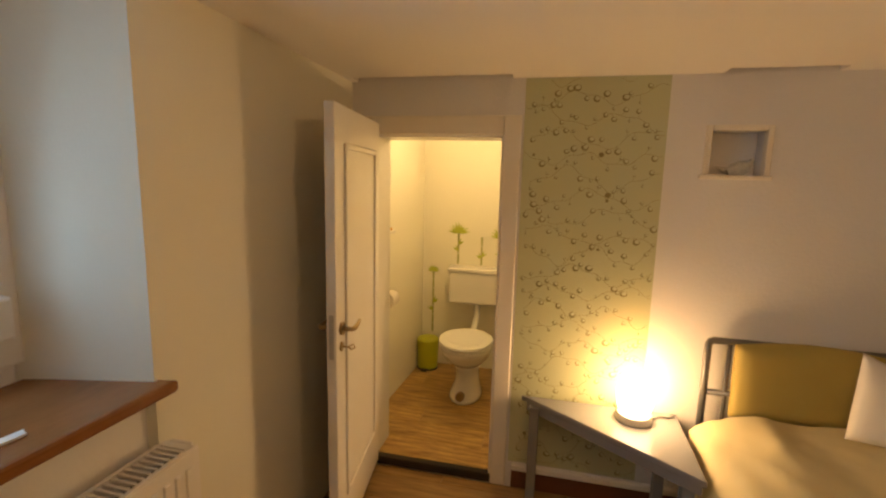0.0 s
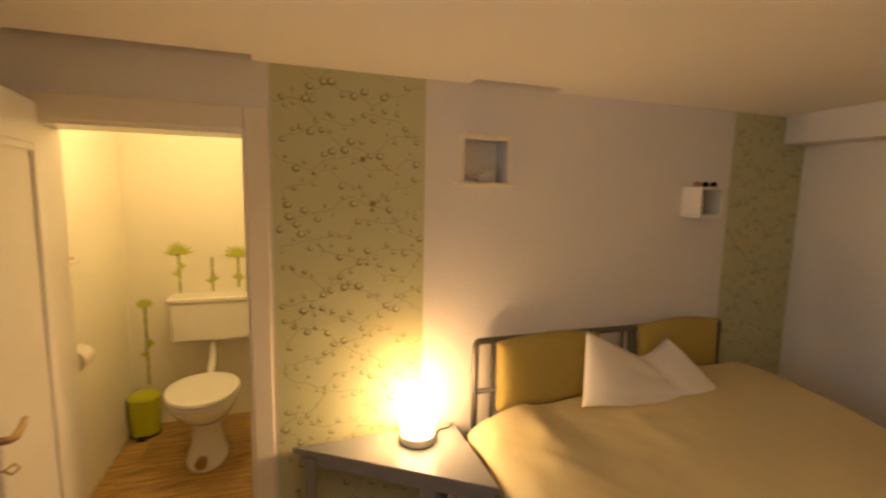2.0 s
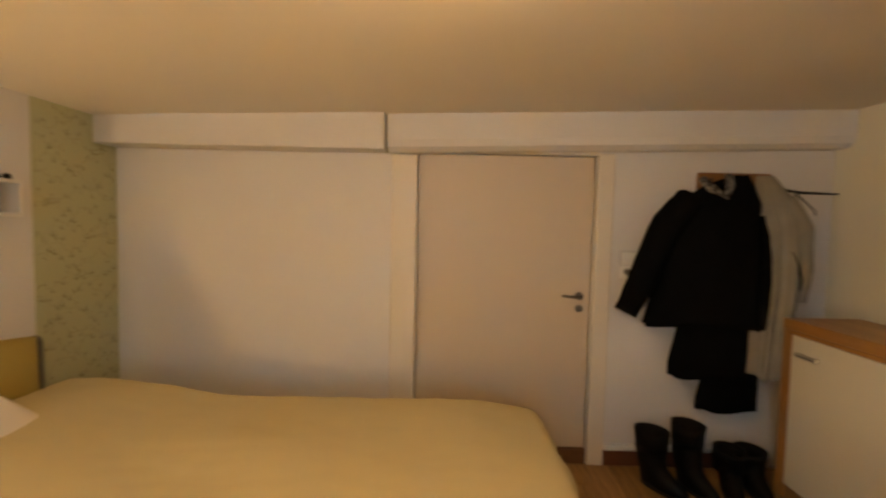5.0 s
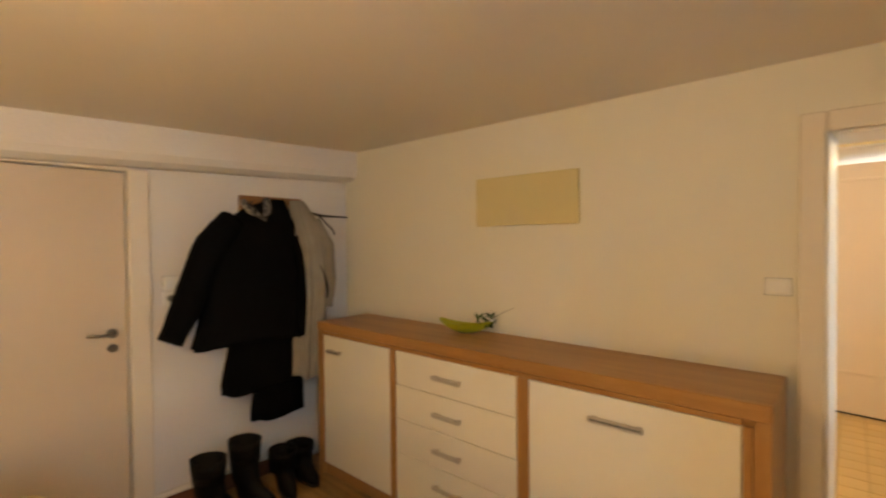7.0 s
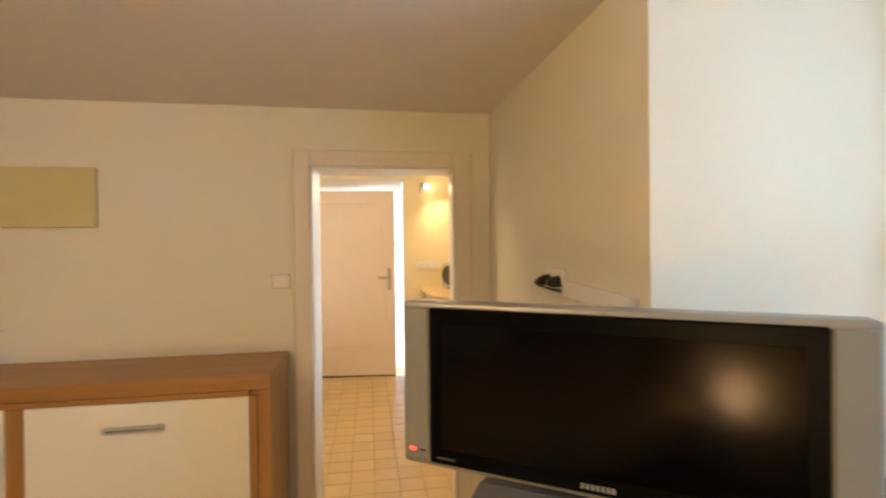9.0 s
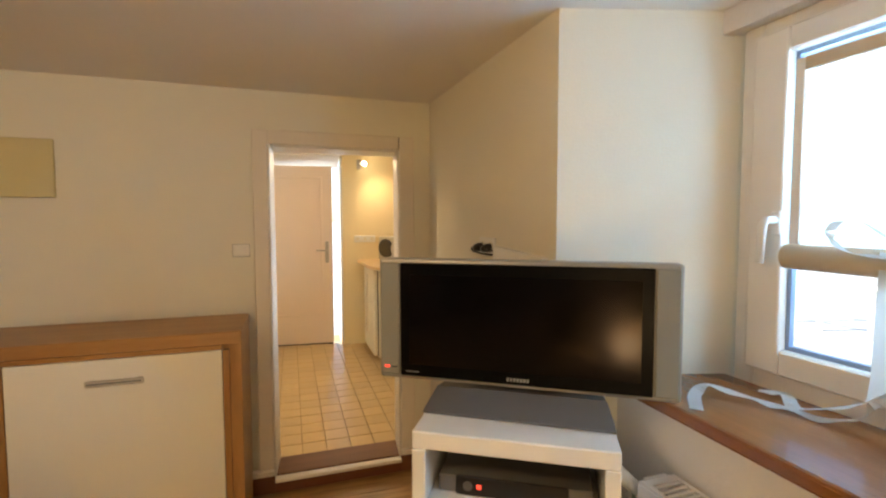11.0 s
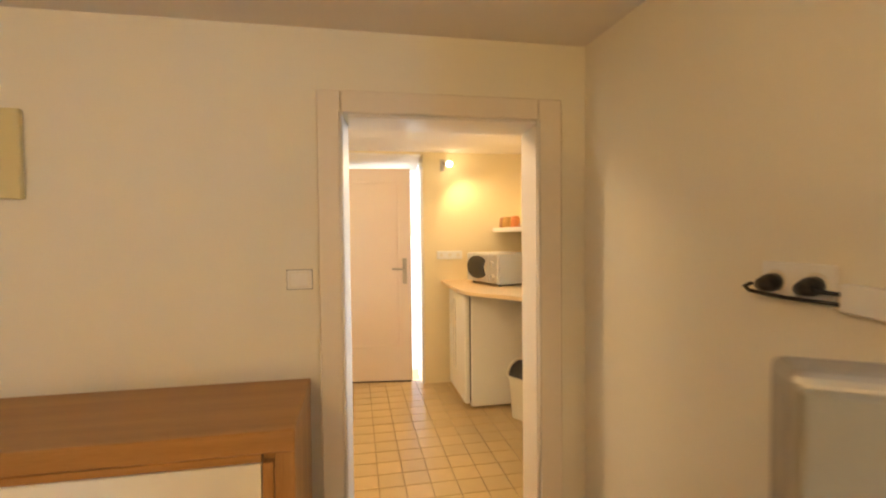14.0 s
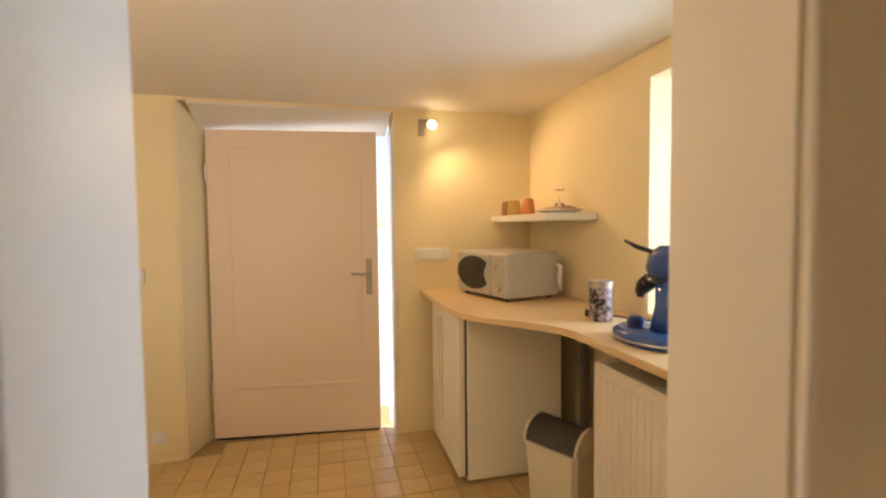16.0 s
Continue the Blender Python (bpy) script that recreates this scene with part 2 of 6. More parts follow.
BEIGECLOTH = mat("beige_border_cloth", (0.60, 0.50, 0.36), 0.85, vary=0.05, scale=5, fine=300, bump=0.2)
# the seal's blue is the sky's reflection, put into its base colour
GASKET = mat("sky_tinted_seal", (0.26, 0.36, 0.54), 0.5, vary=0.1, scale=5, fine=60, bump=0.0)
LEAF = mat("dark_leaf", (0.06, 0.11, 0.02), 0.85, vary=0.3, scale=20, fine=100, bump=0.1)
HEDGE = mat("hedge_leaves", (0.10, 0.16, 0.05), 0.6, vary=0.4, scale=3, fine=30, bump=0.3, second=(0.03, 0.06, 0.015))
LAWN = mat("pale_terrace_stone", (0.52, 0.51, 0.48), 0.8, vary=0.08, scale=1, fine=20, bump=0.1)
DARK = mat("dark_gap", (0.03, 0.02, 0.015), 0.8, vary=0.2, scale=5, fine=60, bump=0.1)


def glass(name, tint=(1, 1, 1), rough=0.0):
    m = bpy.data.materials.new(name)
    m.use_nodes = True
    b = m.node_tree.nodes["Principled BSDF"]
    b.inputs["Base Color"].default_value = (*tint, 1)
    b.inputs["Transmission Weight"].default_value, b.inputs["Roughness"].default_value, b.inputs["IOR"].default_value = 1.0, rough, 1.45
    return m


GLASS = glass("clear_glass")


# ---- building blocks ----
ORIGIN = {}


def thing(name, base, label="", category="", group="", turn=0.0, kind=""):
    """An empty at the base of a thing. Unturned things take world places in their parts, turned ones their own."""
    ob = new(name)
    ob.empty_display_size = 0.05
    ob.matrix_world = pose(*base, 0, 0, turn)
    ORIGIN[ob.name] = Vector(base) if turn == 0 else Vector((0, 0, 0))
    return tagged(ob, label, category, group, kind)


def mesh_of(name, bm, material, smooth=False):
    me = bpy.data.meshes.new(name)
    bm.normal_update()
    bm.to_mesh(me)
    bm.free()
    me.materials.append(material)
    if smooth:
        me.polygons.foreach_set("use_smooth", [True] * len(me.polygons))
    return me


def part(name, bm, material, parent, label="", smooth=False):
    at = ORIGIN[parent.name]
    bmesh.ops.translate(bm, vec=-at, verts=bm.verts)
    ob = new(name, mesh_of(name, bm, material, smooth))
    ob.parent = parent
    ORIGIN[ob.name] = at
    return tagged(ob, label)


def structure(name, bm, material, label="", smooth=False):
    ob = new(name, mesh_of(name, bm, material, smooth))
    ORIGIN[ob.name] = Vector((0, 0, 0))
    return tagged(ob, label, kind="structure")


def box(bm, x0, x1, y0, y1, z0, z1, bevel=0.0, seg=1):
    made = bmesh.ops.create_cube(bm, size=1)["verts"]
    for v in made:
        v.co = Vector(((x0 + x1) / 2 + v.co.x * (x1 - x0), (y0 + y1) / 2 + v.co.y * (y1 - y0), (z0 + z1) / 2 + v.co.z * (z1 - z0)))
    if bevel:
        edges = {e for v in made for e in v.link_edges}
        bmesh.ops.bevel(bm, geom=list(edges), offset=bevel, segments=seg, affect="EDGES", profile=0.5)
    return bm


def block(*a, **k):
    return box(bmesh.new(), *a, **k)


def prism(points, z0, z1, bm=None, bevel=0.0, top=None):
    """A plan outline, given anticlockwise, raised from z0 to z1; top(x, y) may give the upper side's height."""
    bm = bm or bmesh.new()
    low = [bm.verts.new((x, y, z0)) for x, y in points]
    high = [bm.verts.new((x, y, top(x, y) if top else z1)) for x, y in points]
    n = len(points)
    fs = [bm.faces.new(low[::-1]), bm.faces.new(high)]
    fs += [bm.faces.new((low[i], low[(i + 1) % n], high[(i + 1) % n], high[i])) for i in range(n)]
    if bevel:
        bmesh.ops.bevel(bm, geom=list({e for f in fs for e in f.edges}), offset=bevel, segments=2, affect="EDGES", profile=0.5)
    return bm


def lathe(profile, centre=(0, 0, 0), segs=28, bm=None):
    """Radius and height pairs turned round an upright axis."""
    bm = bm or bmesh.new()
    c = Vector(centre)
    rings = []
    for r, z in profile:
        if r < 1e-5:
            rings.append([bm.verts.new(c + Vector((0, 0, z)))])
        else:
            rings.append([bm.verts.new(c + Vector((r * math.cos(2 * math.pi * i / segs), r * math.sin(2 * math.pi * i / segs), z))) for i in range(segs)])
    for a, b in zip(rings, rings[1:]):
        for i in range(segs):
            j = (i + 1) % segs
            if len(a) == 1 and len(b) == 1:
                continue
            if len(a) == 1:
                bm.faces.new((a[0], b[j], b[i])[::-1])
            elif len(b) == 1:
                bm.faces.new((a[i], a[j], b[0]))
            else:
                bm.faces.new((a[i], a[j], b[j], b[i]))
    return bm


def tube(points, radius, bm=None, segs=10, flat=1.0):
    """A round bar along points; radius may be a list."""
    bm = bm or bmesh.new()
    pts = [Vector(p) for p in points]
    radii = radius if isinstance(radius, (list, tuple)) else [radius] * len(pts)
    rings = []
    side = None
    for i, p in enumerate(pts):
        d = (pts[min(i + 1, len(pts) - 1)] - pts[max(i - 1, 0)]).normalized()
        if side is None:
            side = d.cross(Vector((0, 0, 1)))
            if side.length < 0.1:
                side = Vector((1, 0, 0))
        side = (side - d * side.dot(d)).normalized()
        up = side.cross(d)
        rings.append([bm.verts.new(p + (side * math.cos(a) + up * math.sin(a) * flat) * radii[i]) for a in (2 * math.pi * k / segs for k in range(segs))])
    for a, b in zip(rings, rings[1:]):
        for i in range(segs):
            bm.faces.new((a[i], b[i], b[(i + 1) % segs], a[(i + 1) % segs]))
    bm.faces.new(rings[0])
    bm.faces.new(rings[-1][::-1])
    return bm


def turned(bm, m):
    bmesh.ops.transform(bm, matrix=m, verts=bm.verts)
    return bm


def shift(ob, dx, dy, dz=0.0):
    """Slides a whole thing, parts and all."""
    ob.location += Vector((dx, dy, dz))
    return ob


def sheet(nx, ny, place, bm=None):
    """A grid of quads whose points place(u, v) gives, u and v from 0 to 1."""
    bm = bm or bmesh.new()
    grid = [[bm.verts.new(place(i / nx, j / ny)) for j in range(ny + 1)] for i in range(nx + 1)]
    for i in range(nx):
        for j in range(ny):
            bm.faces.new((grid[i][j], grid[i + 1][j], grid[i + 1][j + 1], grid[i][j + 1]))
    return bm


def wobble(x, y, z, size):
    return noise.noise(Vector((x, y, z)) * size)


# ---- structure: living room ----
bm = block(0.924, 4.05, -0.2, 0.0, 0, 2.45)
box(bm, -1.05, 0.176, -0.2, 0.0, 0, 2.45)
box(bm, 0.176, 0.924, -0.2, 0.0, 1.967, 2.45)
box(bm, 0.176, 0.924, -0.2, 0.0, -0.1, 0.075)
structure("wall_south", bm, CREAM, "cream painted wall with an open doorway to the kitchen")

bm = prism([(0.0, -0.0), (0.0, 1.430), (-0.56, 1.60), (-0.80, 1.60), (-0.80, 0.0)][::-1], -0.1, 2.4)
structure("wall_west_front", bm, CREAM)
bm = prism([(-0.17, 3.18), (-0.125, 4.455), (-0.80, 4.455), (-0.80, 3.09), (-0.56, 3.09)], -0.1, 2.4)
structure("wall_west_back", bm, CREAM)
bm = block(-0.80, -0.20, 1.30, 3.20, -0.1, 1.0)
structure("wall_under_window", bm, PLASTER)
structure("wall_above_window", block(-0.80, -0.50, 1.55, 3.12, 2.13, 2.4), PLASTER)

bm = block(0.668, 1.575, YA, YA + 0.2, -0.1, 2.4)
box(bm, -0.80, 0.0, YA, YA + 0.2, -0.1, 2.4)
box(bm, 0.0, 0.668, YA, YA + 0.2, 1.853, 2.4)
box(bm, 0.0, 0.668, YA, YA + 0.2, -0.1, FZ)
box(bm, 1.575, 1.80, YA, YA + 0.2, -0.1, 1.68)
box(bm, 1.575, 1.80, YA, YA + 0.2, 1.876, 2.4)
box(bm, 1.575, 1.80, YA + 0.11, YA + 0.2, 1.68, 1.876)
box(bm, 1.80, 4.05, YA, YA + 0.2, -0.1, 2.4)
structure("wall_north", bm, PLASTER, "white rough plastered wall with a small recessed niche")

bm = block(XB, 4.05, 2.58, YA, -0.1, 2.4)
box(bm, XB, 4.05, 0.0, 1.46, -0.1, 2.4)
box(bm, XB, 4.05, 1.46, 2.58, 1.975, 2.4)
box(bm, XB + 0.10, 4.05, 1.46, 2.58, -0.1, 1.975)
structure("wall_east", bm, PLASTER, "white plastered wall with a boxed beam and a door")
structure("beam_casing_1", block(3.64, XB, 2.765, YA, 1.957, 2.2, bevel=0.006), PLASTER)
bm = bmesh.new()
prof = [(XB, 0.0), (XB, -0.215), (3.745, -0.215), (3.70, -0.19), (3.685, -0.15), (3.685, 0.0)]
a = [bm.verts.new((x, 0.0, ceil_z(0) + d)) for x, d in prof]
b = [bm.verts.new((x, 2.752, ceil_z(2.752) + d)) for x, d in prof]
for i in range(len(prof)):
    j = (i + 1) % len(prof)
    bm.faces.new((a[i], a[j], b[j], b[i]))
bm.faces.new(a[::-1])
bm.faces.new(b)
bmesh.ops.recalc_face_normals(bm, faces=bm.faces)
structure("beam_casing_2", bm, PLASTER)

bm = bmesh.new()
for x0, x1, y0, y1 in ((-0.9, 4.1, -0.0, 4.375), (-0.9, -0.09, 4.375, 4.47), (0.70, 1.60, 4.375, 4.47), (2.03, 4.1, 4.375, 4.47)):
    box(bm, x0, x1, y0, y1, 0.0, 0.12)
for x0, x1 in ((-0.09, 0.70), (1.60, 2.03)):
    box(bm, x0, x1, 4.375, 4.47, 0.045, 0.12)
for v in bm.verts:
    v.co.z += ceil_z(v.co.y)
structure("ceiling", bm, CEILING, "low painted ceiling, uneven along the wall")

floor = structure("floor", block(-0.8, 4.05, -0.0, YA, -0.1, FZ - 0.012), DARK, "oak-look laminate floor in long boards")

# skirting: a white ledge over a dark red board
def skirt(name, x0, x1, y0, y1):
    ob = structure(name, block(x0, x1, y0, y1, FZ, 0.115, bevel=0.003), SKIRT, "dark red skirting board under a white ledge")
    dx, dy = (0.012, 0) if (x1 - x0) < (y1 - y0) else (0, 0.012)
    part("ledge", block(x0 - dx * (x0 > 1), x1 + dx * (x1 < 1), y0 - dy * (y0 > 1), y1 + dy * (y1 < 1), 0.115, 0.15, bevel=0.006), WHITE, ob, "white ledge")


skirt("baseboard_north", 0.78, XB, YA - 0.018, YA)
skirt("baseboard_east", XB - 0.018, XB, 0.45, 1.36)
skirt("baseboard_south", 0.924, 1.06, 0.0, 0.03)
skirt("baseboard_corner", 0.0, 0.197, 0.0, 0.03)
structure("baseboard_doorway", block(0.197, 0.924, 0.0, 0.03, FZ, 0.075, bevel=0.003), SKIRT)
structure("doorway_ledge", block(0.197, 0.924, 0.0, 0.045, 0.075, 0.098, bevel=0.004), WHITE)
structure("threshold", block(0.176, 0.924, -0.2, 0.0, 0.075, 0.105, bevel=0.003), THRESH, "worn dark wooden threshold")

# doorway to the kitchen
t = structure("trim_kitchen_doorway", block(0.924, 1.005, 0.0, 0.02, 0.10, 2.043, bevel=0.004), TRIM, "cream painted door surround")
part("side", block(0.105, 0.197, 0.0, 0.02, 0.10, 2.043, bevel=0.004), TRIM, t)
part("head", block(0.199, 0.922, 0.0, 0.02, 1.967, 2.043, bevel=0.004), TRIM, t)
part("lining", prism([(0.9235, -0.205), (0.9235, 0.004), (0.917, 0.004), (0.900, -0.205)], 0.105, 1.967), WHITE, t, "white painted lining")
part("lining", prism([(0.1765, -0.205), (0.183, -0.205), (0.203, 0.004), (0.1765, 0.004)], 0.105, 1.967), WHITE, t)
part("lining", block(0.184, 0.898, -0.205, 0.004, 1.955, 1.967, bevel=0.002), WHITE, t)

for x in (0.924, 0.197):
    part("bead", tube([(x, 0.020, 0.105), (x, 0.020, 1.965)], 0.007, segs=8), WHITE, t, "rounded edge bead", smooth=True)

# doorway to the toilet
t = structure("trim_toilet_doorway", block(0.668, 0.748, YA - 0.02, YA, FZ, 1.943, bevel=0.004), TRIM, "cream painted door surround")
part("side", block(-0.085, -0.002, YA - 0.02, YA, FZ, 1.943, bevel=0.004), TRIM, t)
part("head", block(0.0, 0.666, YA - 0.02, YA, 1.853, 1.943, bevel=0.004), TRIM, t)
part("lining", block(0.656, 0.668, YA - 0.003, YA + 0.205, FZ + 0.02, 1.853), WHITE, t)
part("lining", block(0.0, 0.012, YA - 0.003, YA + 0.205, FZ + 0.02, 1.853), WHITE, t)
part("lining", block(0.012, 0.656, YA - 0.003, YA + 0.205, 1.841, 1.853), WHITE, t)
structure("toilet_threshold", block(0.0, 0.668, YA - 0.012, YA + 0.03, FZ, 0.062, bevel=0.004), DARK)

# ---- structure: toilet ----
TF = 0.06
structure("toilet_floor", block(-0.4, 1.05, YA + 0.03, 6.05, -0.1, TF - 0.012), DARK, "oak-look laminate floor")
bm = prism([(-0.17, YA + 0.2), (-0.12, 5.86), (-0.45, 5.86), (-0.45, YA + 0.2)], -0.1, 2.4)
structure("toilet_wall_west", bm, TOILETWALL)
structure("toilet_wall_north", block(-0.45, 1.1, 5.86, 6.05, -0.1, 2.4), TOILETWALL)
structure("toilet_wall_east", block(0.88, 1.1, YA + 0.2, 5.86, -0.1, 2.4), TOILETWALL)
structure("toilet_ceiling", block(-0.45, 1.1, YA + 0.2, 6.05, 2.2, 2.3), CEILING)

# ---- structure: kitchen ----
structure("kitchen_floor", block(-0.95, 2.45, -3.3, -0.2, -0.1, KF - 0.010), GROUT, "beige square floor tiles with brown joints")
bm = prism([(2.45, -3.05), (2.45, -2.73), (1.575, -2.73), (1.50, -3.05)], -0.1, 2.5)
box(bm, -1.25, 0.237, -3.05, -2.745, -0.1, 2.5)
box(bm, 0.237, 1.575, -3.05, -2.74, 2.312, 2.5)
structure("kitchen_wall_south", bm, YELLOW, "pale yellow painted kitchen wall")
bm = block(-1.25, -0.75, -2.745, -1.45, -0.1, 2.5)
box(bm, -1.25, -0.75, -1.45, -0.35, -0.1, 1.12)
box(bm, -1.25, -0.75, -1.45, -0.35, 2.2, 2.5)
box(bm, -1.25, -0.75, -0.35, -0.2, -0.1, 2.5)
structure("kitchen_wall_west", bm, YELLOW)
structure("kitchen_wall_east", block(2.30, 2.45, -2.73, -0.2, -0.1, 2.5), YELLOW)
structure("kitchen_ceiling", block(-1.25, 2.45, -3.05, -0.2, 2.33, 2.45), CEILING)
t = structure("trim_outer_door", prism([(1.455, -3.04), (1.499, -3.04), (1.573, -2.738), (1.560, -2.738)], KF, 2.31), YELLOW, "pale painted splayed door reveal")
part("lining", block(0.237, 0.259, -3.04, -2.735, KF, 2.192, bevel=0.004), WHITE, t)
soffit = bmesh.new()
ends = [[soffit.verts.new((x, y, z)) for y, z in ((-3.04, 2.190), (-2.742, 2.296), (-2.742, 2.311), (-3.04, 2.311))] for x in (0.260, 1.50)]
soffit.faces.new(ends[0][::-1])
soffit.faces.new(ends[1])
for i in range(4):
    soffit.faces.new((ends[0][i], ends[0][(i + 1) % 4], ends[1][(i + 1) % 4], ends[1][i]))
bmesh.ops.recalc_face_normals(soffit, faces=soffit.faces)
part("soffit", soffit, WHITE, t, "white sloping soffit")
w = structure("window_2", block(-1.24, -1.19, -1.45, -1.33, 1.12, 2.2, bevel=0.004), WHITE, "white kitchen window")
for a in ((-0.41, -0.35, 1.12, 2.2), (-1.33, -0.41, 1.12, 1.18), (-1.33, -0.41, 2.14, 2.2)):
    part("window_frame", block(-1.24, -1.19, *a, bevel=0.004), WHITE, w)
pane = part("pane", block(-1.22, -1.214, -1.33, -0.41, 1.18, 2.14), GLASS, w)
pane.visible_shadow = False

# ---- outside ----
structure("ground", block(-2500, 2500, -2500, 2500, -0.35, -0.3), LAWN, "pale ground around the house")
structure("terrace", block(-6.0, -0.8, -0.5, 8, 0.3, 0.62), LAWN, "pale stone terrace outside the window")
structure("house_wall_west", block(-1.4, -1.251, -3.3, -0.0, -0.3, 0.9), PLASTER)
rail = thing("terrace_railing", (-3.4, 3, 0.62), "white metal terrace railing in front of a hedge", "railing")
part("top_rail", tube([(-3.4, -0.4, 1.52), (-3.4, 7.5, 1.52)], 0.025), WHITE, rail)
part("bottom_rail", tube([(-3.4, -0.4, 1.02), (-3.4, 7.5, 1.02)], 0.02), WHITE, rail)
for i in range(22):
    part("bar", tube([(-3.4, -0.3 + i * 0.36, 0.62), (-3.4, -0.3 + i * 0.36, 1.52)], 0.022, segs=8), WHITE, rail)
rng = random.Random(5)
bm = bmesh.new()
for i in range(1500):
    c = Vector((-5.2 + rng.uniform(-0.5, 0.5), rng.uniform(-0.4, 7.8), rng.uniform(0.5, 1.75)))
    m = Matrix.Translation(c) @ Euler((rng.uniform(0, 6), rng.uniform(0, 6), rng.uniform(0, 6))).to_matrix().to_4x4()
    s = rng.uniform(0.05, 0.11)
    bm.faces.new([bm.verts.new(m @ Vector(p)) for p in ((-s, 0, 0), (0, -s * 0.45, 0), (s, 0, 0), (0, s * 0.45, 0))])
tagged(new("hedge", mesh_of("hedge", bm, HEDGE)), "green clipped hedge behind the railing", "hedge", kind="stuff")


# ---- window and sill ----
w = structure("window_1", block(-0.62, -0.545, 1.575, 1.64, 1.030, 2.13, bevel=0.006), WHITE, "white window with a half-drawn blind")
for a in ((3.04, 3.095, 1.06, 2.13), (1.64, 3.04, 1.030, 1.11), (1.64, 3.04, 2.07, 2.13)):
    part("window_frame", block(-0.62, -0.545, *a, bevel=0.006), WHITE, w)
for y0, y1 in ((1.625, 2.335), (2.345, 3.055)):
    sash = part("sash", block(-0.60, -0.525, y0, y0 + 0.105, 1.09, 2.09, bevel=0.008, seg=2), WHITE, w)
    part("stile", block(-0.60, -0.525, y1 - 0.105, y1, 1.09, 2.09, bevel=0.008, seg=2), WHITE, sash)
    part("rail", block(-0.60, -0.525, y0 + 0.105, y1 - 0.105, 1.09, 1.165, bevel=0.006), WHITE, sash)
    part("rail", block(-0.60, -0.525, y0 + 0.105, y1 - 0.105, 2.02, 2.09, bevel=0.006), WHITE, sash)
    g = (y0 + 0.105, y1 - 0.105)
    for a in ((g[0], g[0] + 0.012, 1.165, 2.02), (g[1] - 0.012, g[1], 1.165, 2.02), (g[0] + 0.012, g[1] - 0.012, 1.165, 1.177), (g[0] + 0.012, g[1] - 0.012, 2.008, 2.02)):
        part("seal", block(-0.575, -0.555, *a), GASKET, sash, "glazing seal coloured by reflected sky")
    pane = part("pane", block(-0.568, -0.562, g[0] + 0.01, g[1] - 0.01, 1.17, 2.015), GLASS, w)
    pane.visible_shadow = False
ribbon_end = prism([(-0.252, 2.77), (-0.228, 2.765), (-0.212, 2.875), (-0.238, 2.885)], 1.041, 1.047, bevel=0.001)
h = part("window_handle", block(-0.527, -0.517, 1.700, 1.730, 1.50, 1.57, bevel=0.004), PLASTIC, w, "white lever handle")
part("lever", tube([(-0.517, 1.715, 1.545), (-0.482, 1.715, 1.545), (-0.474, 1.710, 1.53), (-0.474, 1.705, 1.42)], [0.011, 0.011, 0.012, 0.010]), PLASTIC, h, smooth=True)

bm = prism([(-0.545, 1.59), (-0.172, 1.478), (-0.122, 3.22), (-0.17, 3.185), (-0.545, 3.10)], 1.000, 1.040, bevel=0.010)
structure("window_sill", bm, SILLWOOD, "varnished brown wooden window sill", smooth=False)

blind = thing("roman_blind", (-0.50, 1.99, 1.44), "white roman blind with beige borders, half rolled up and tied", "blind")
part("cloth", sheet(16, 24, lambda u, v: (-0.512 + 0.006 * math.sin(v * 40) * (0.2 < v < 0.5), 1.785 + u * 0.46, 1.46 + v * 0.535)), BLINDCLOTH, blind, smooth=True)
part("border", block(-0.514, -0.500, 1.768, 1.792, 1.45, 2.0, bevel=0.002), RIBBON, blind, "white hem")
part("border", block(-0.514, -0.500, 2.238, 2.262, 1.45, 2.0, bevel=0.002), RIBBON, blind)
part("border", block(-0.514, -0.500, 1.792, 2.238, 1.965, 2.0, bevel=0.002), BEIGECLOTH, blind)
part("roll", tube([(-0.485, 1.765, 1.465), (-0.485, 1.775, 1.465), (-0.485, 2.275, 1.46), (-0.485, 2.285, 1.46)], [0.015, 0.034, 0.034, 0.015], segs=18), BEIGECLOTH, blind, "rolled beige cloth", smooth=True)


def ribbon(parent, pts, width, name="ribbon", across=Vector((0, 1, 0))):
    """A flat band along points, smoothed, with a hint of curl."""
    ps = [Vector(p) for p in pts]
    fine = []
    for i in range(len(ps) - 1):
        p0, p1, p2, p3 = ps[max(i - 1, 0)], ps[i], ps[i + 1], ps[min(i + 2, len(ps) - 1)]
        for k in range(6):
            s = k / 6
            fine.append(0.5 * ((2 * p1) + (p2 - p0) * s + (2 * p0 - 5 * p1 + 4 * p2 - p3) * s * s + (3 * p1 - p0 - 3 * p2 + p3) * s ** 3))
    fine.append(ps[-1])
    bm = bmesh.new()
    left, right = [], []
    for i, p in enumerate(fine):
        d = (fine[min(i + 1, len(fine) - 1)] - fine[max(i - 1, 0)]).normalized()
        s = d.cross(Vector((0, 0, 1)))
        s = across if s.length < 0.3 else s.normalized()
        left.append(bm.verts.new(p + s * width / 2))
        right.append(bm.verts.new(p - s * width / 2 + Vector((0, 0, 0.004 * math.sin(i * 0.9)))))
    for i in range(len(fine) - 1):
        bm.faces.new((left[i], left[i + 1], right[i + 1], right[i]))
    bmesh.ops.solidify(bm, geom=bm.faces[:], thickness=0.0015)
    bmesh.ops.recalc_face_normals(bm, faces=bm.faces)
    return part(name, bm, RIBBON, parent)


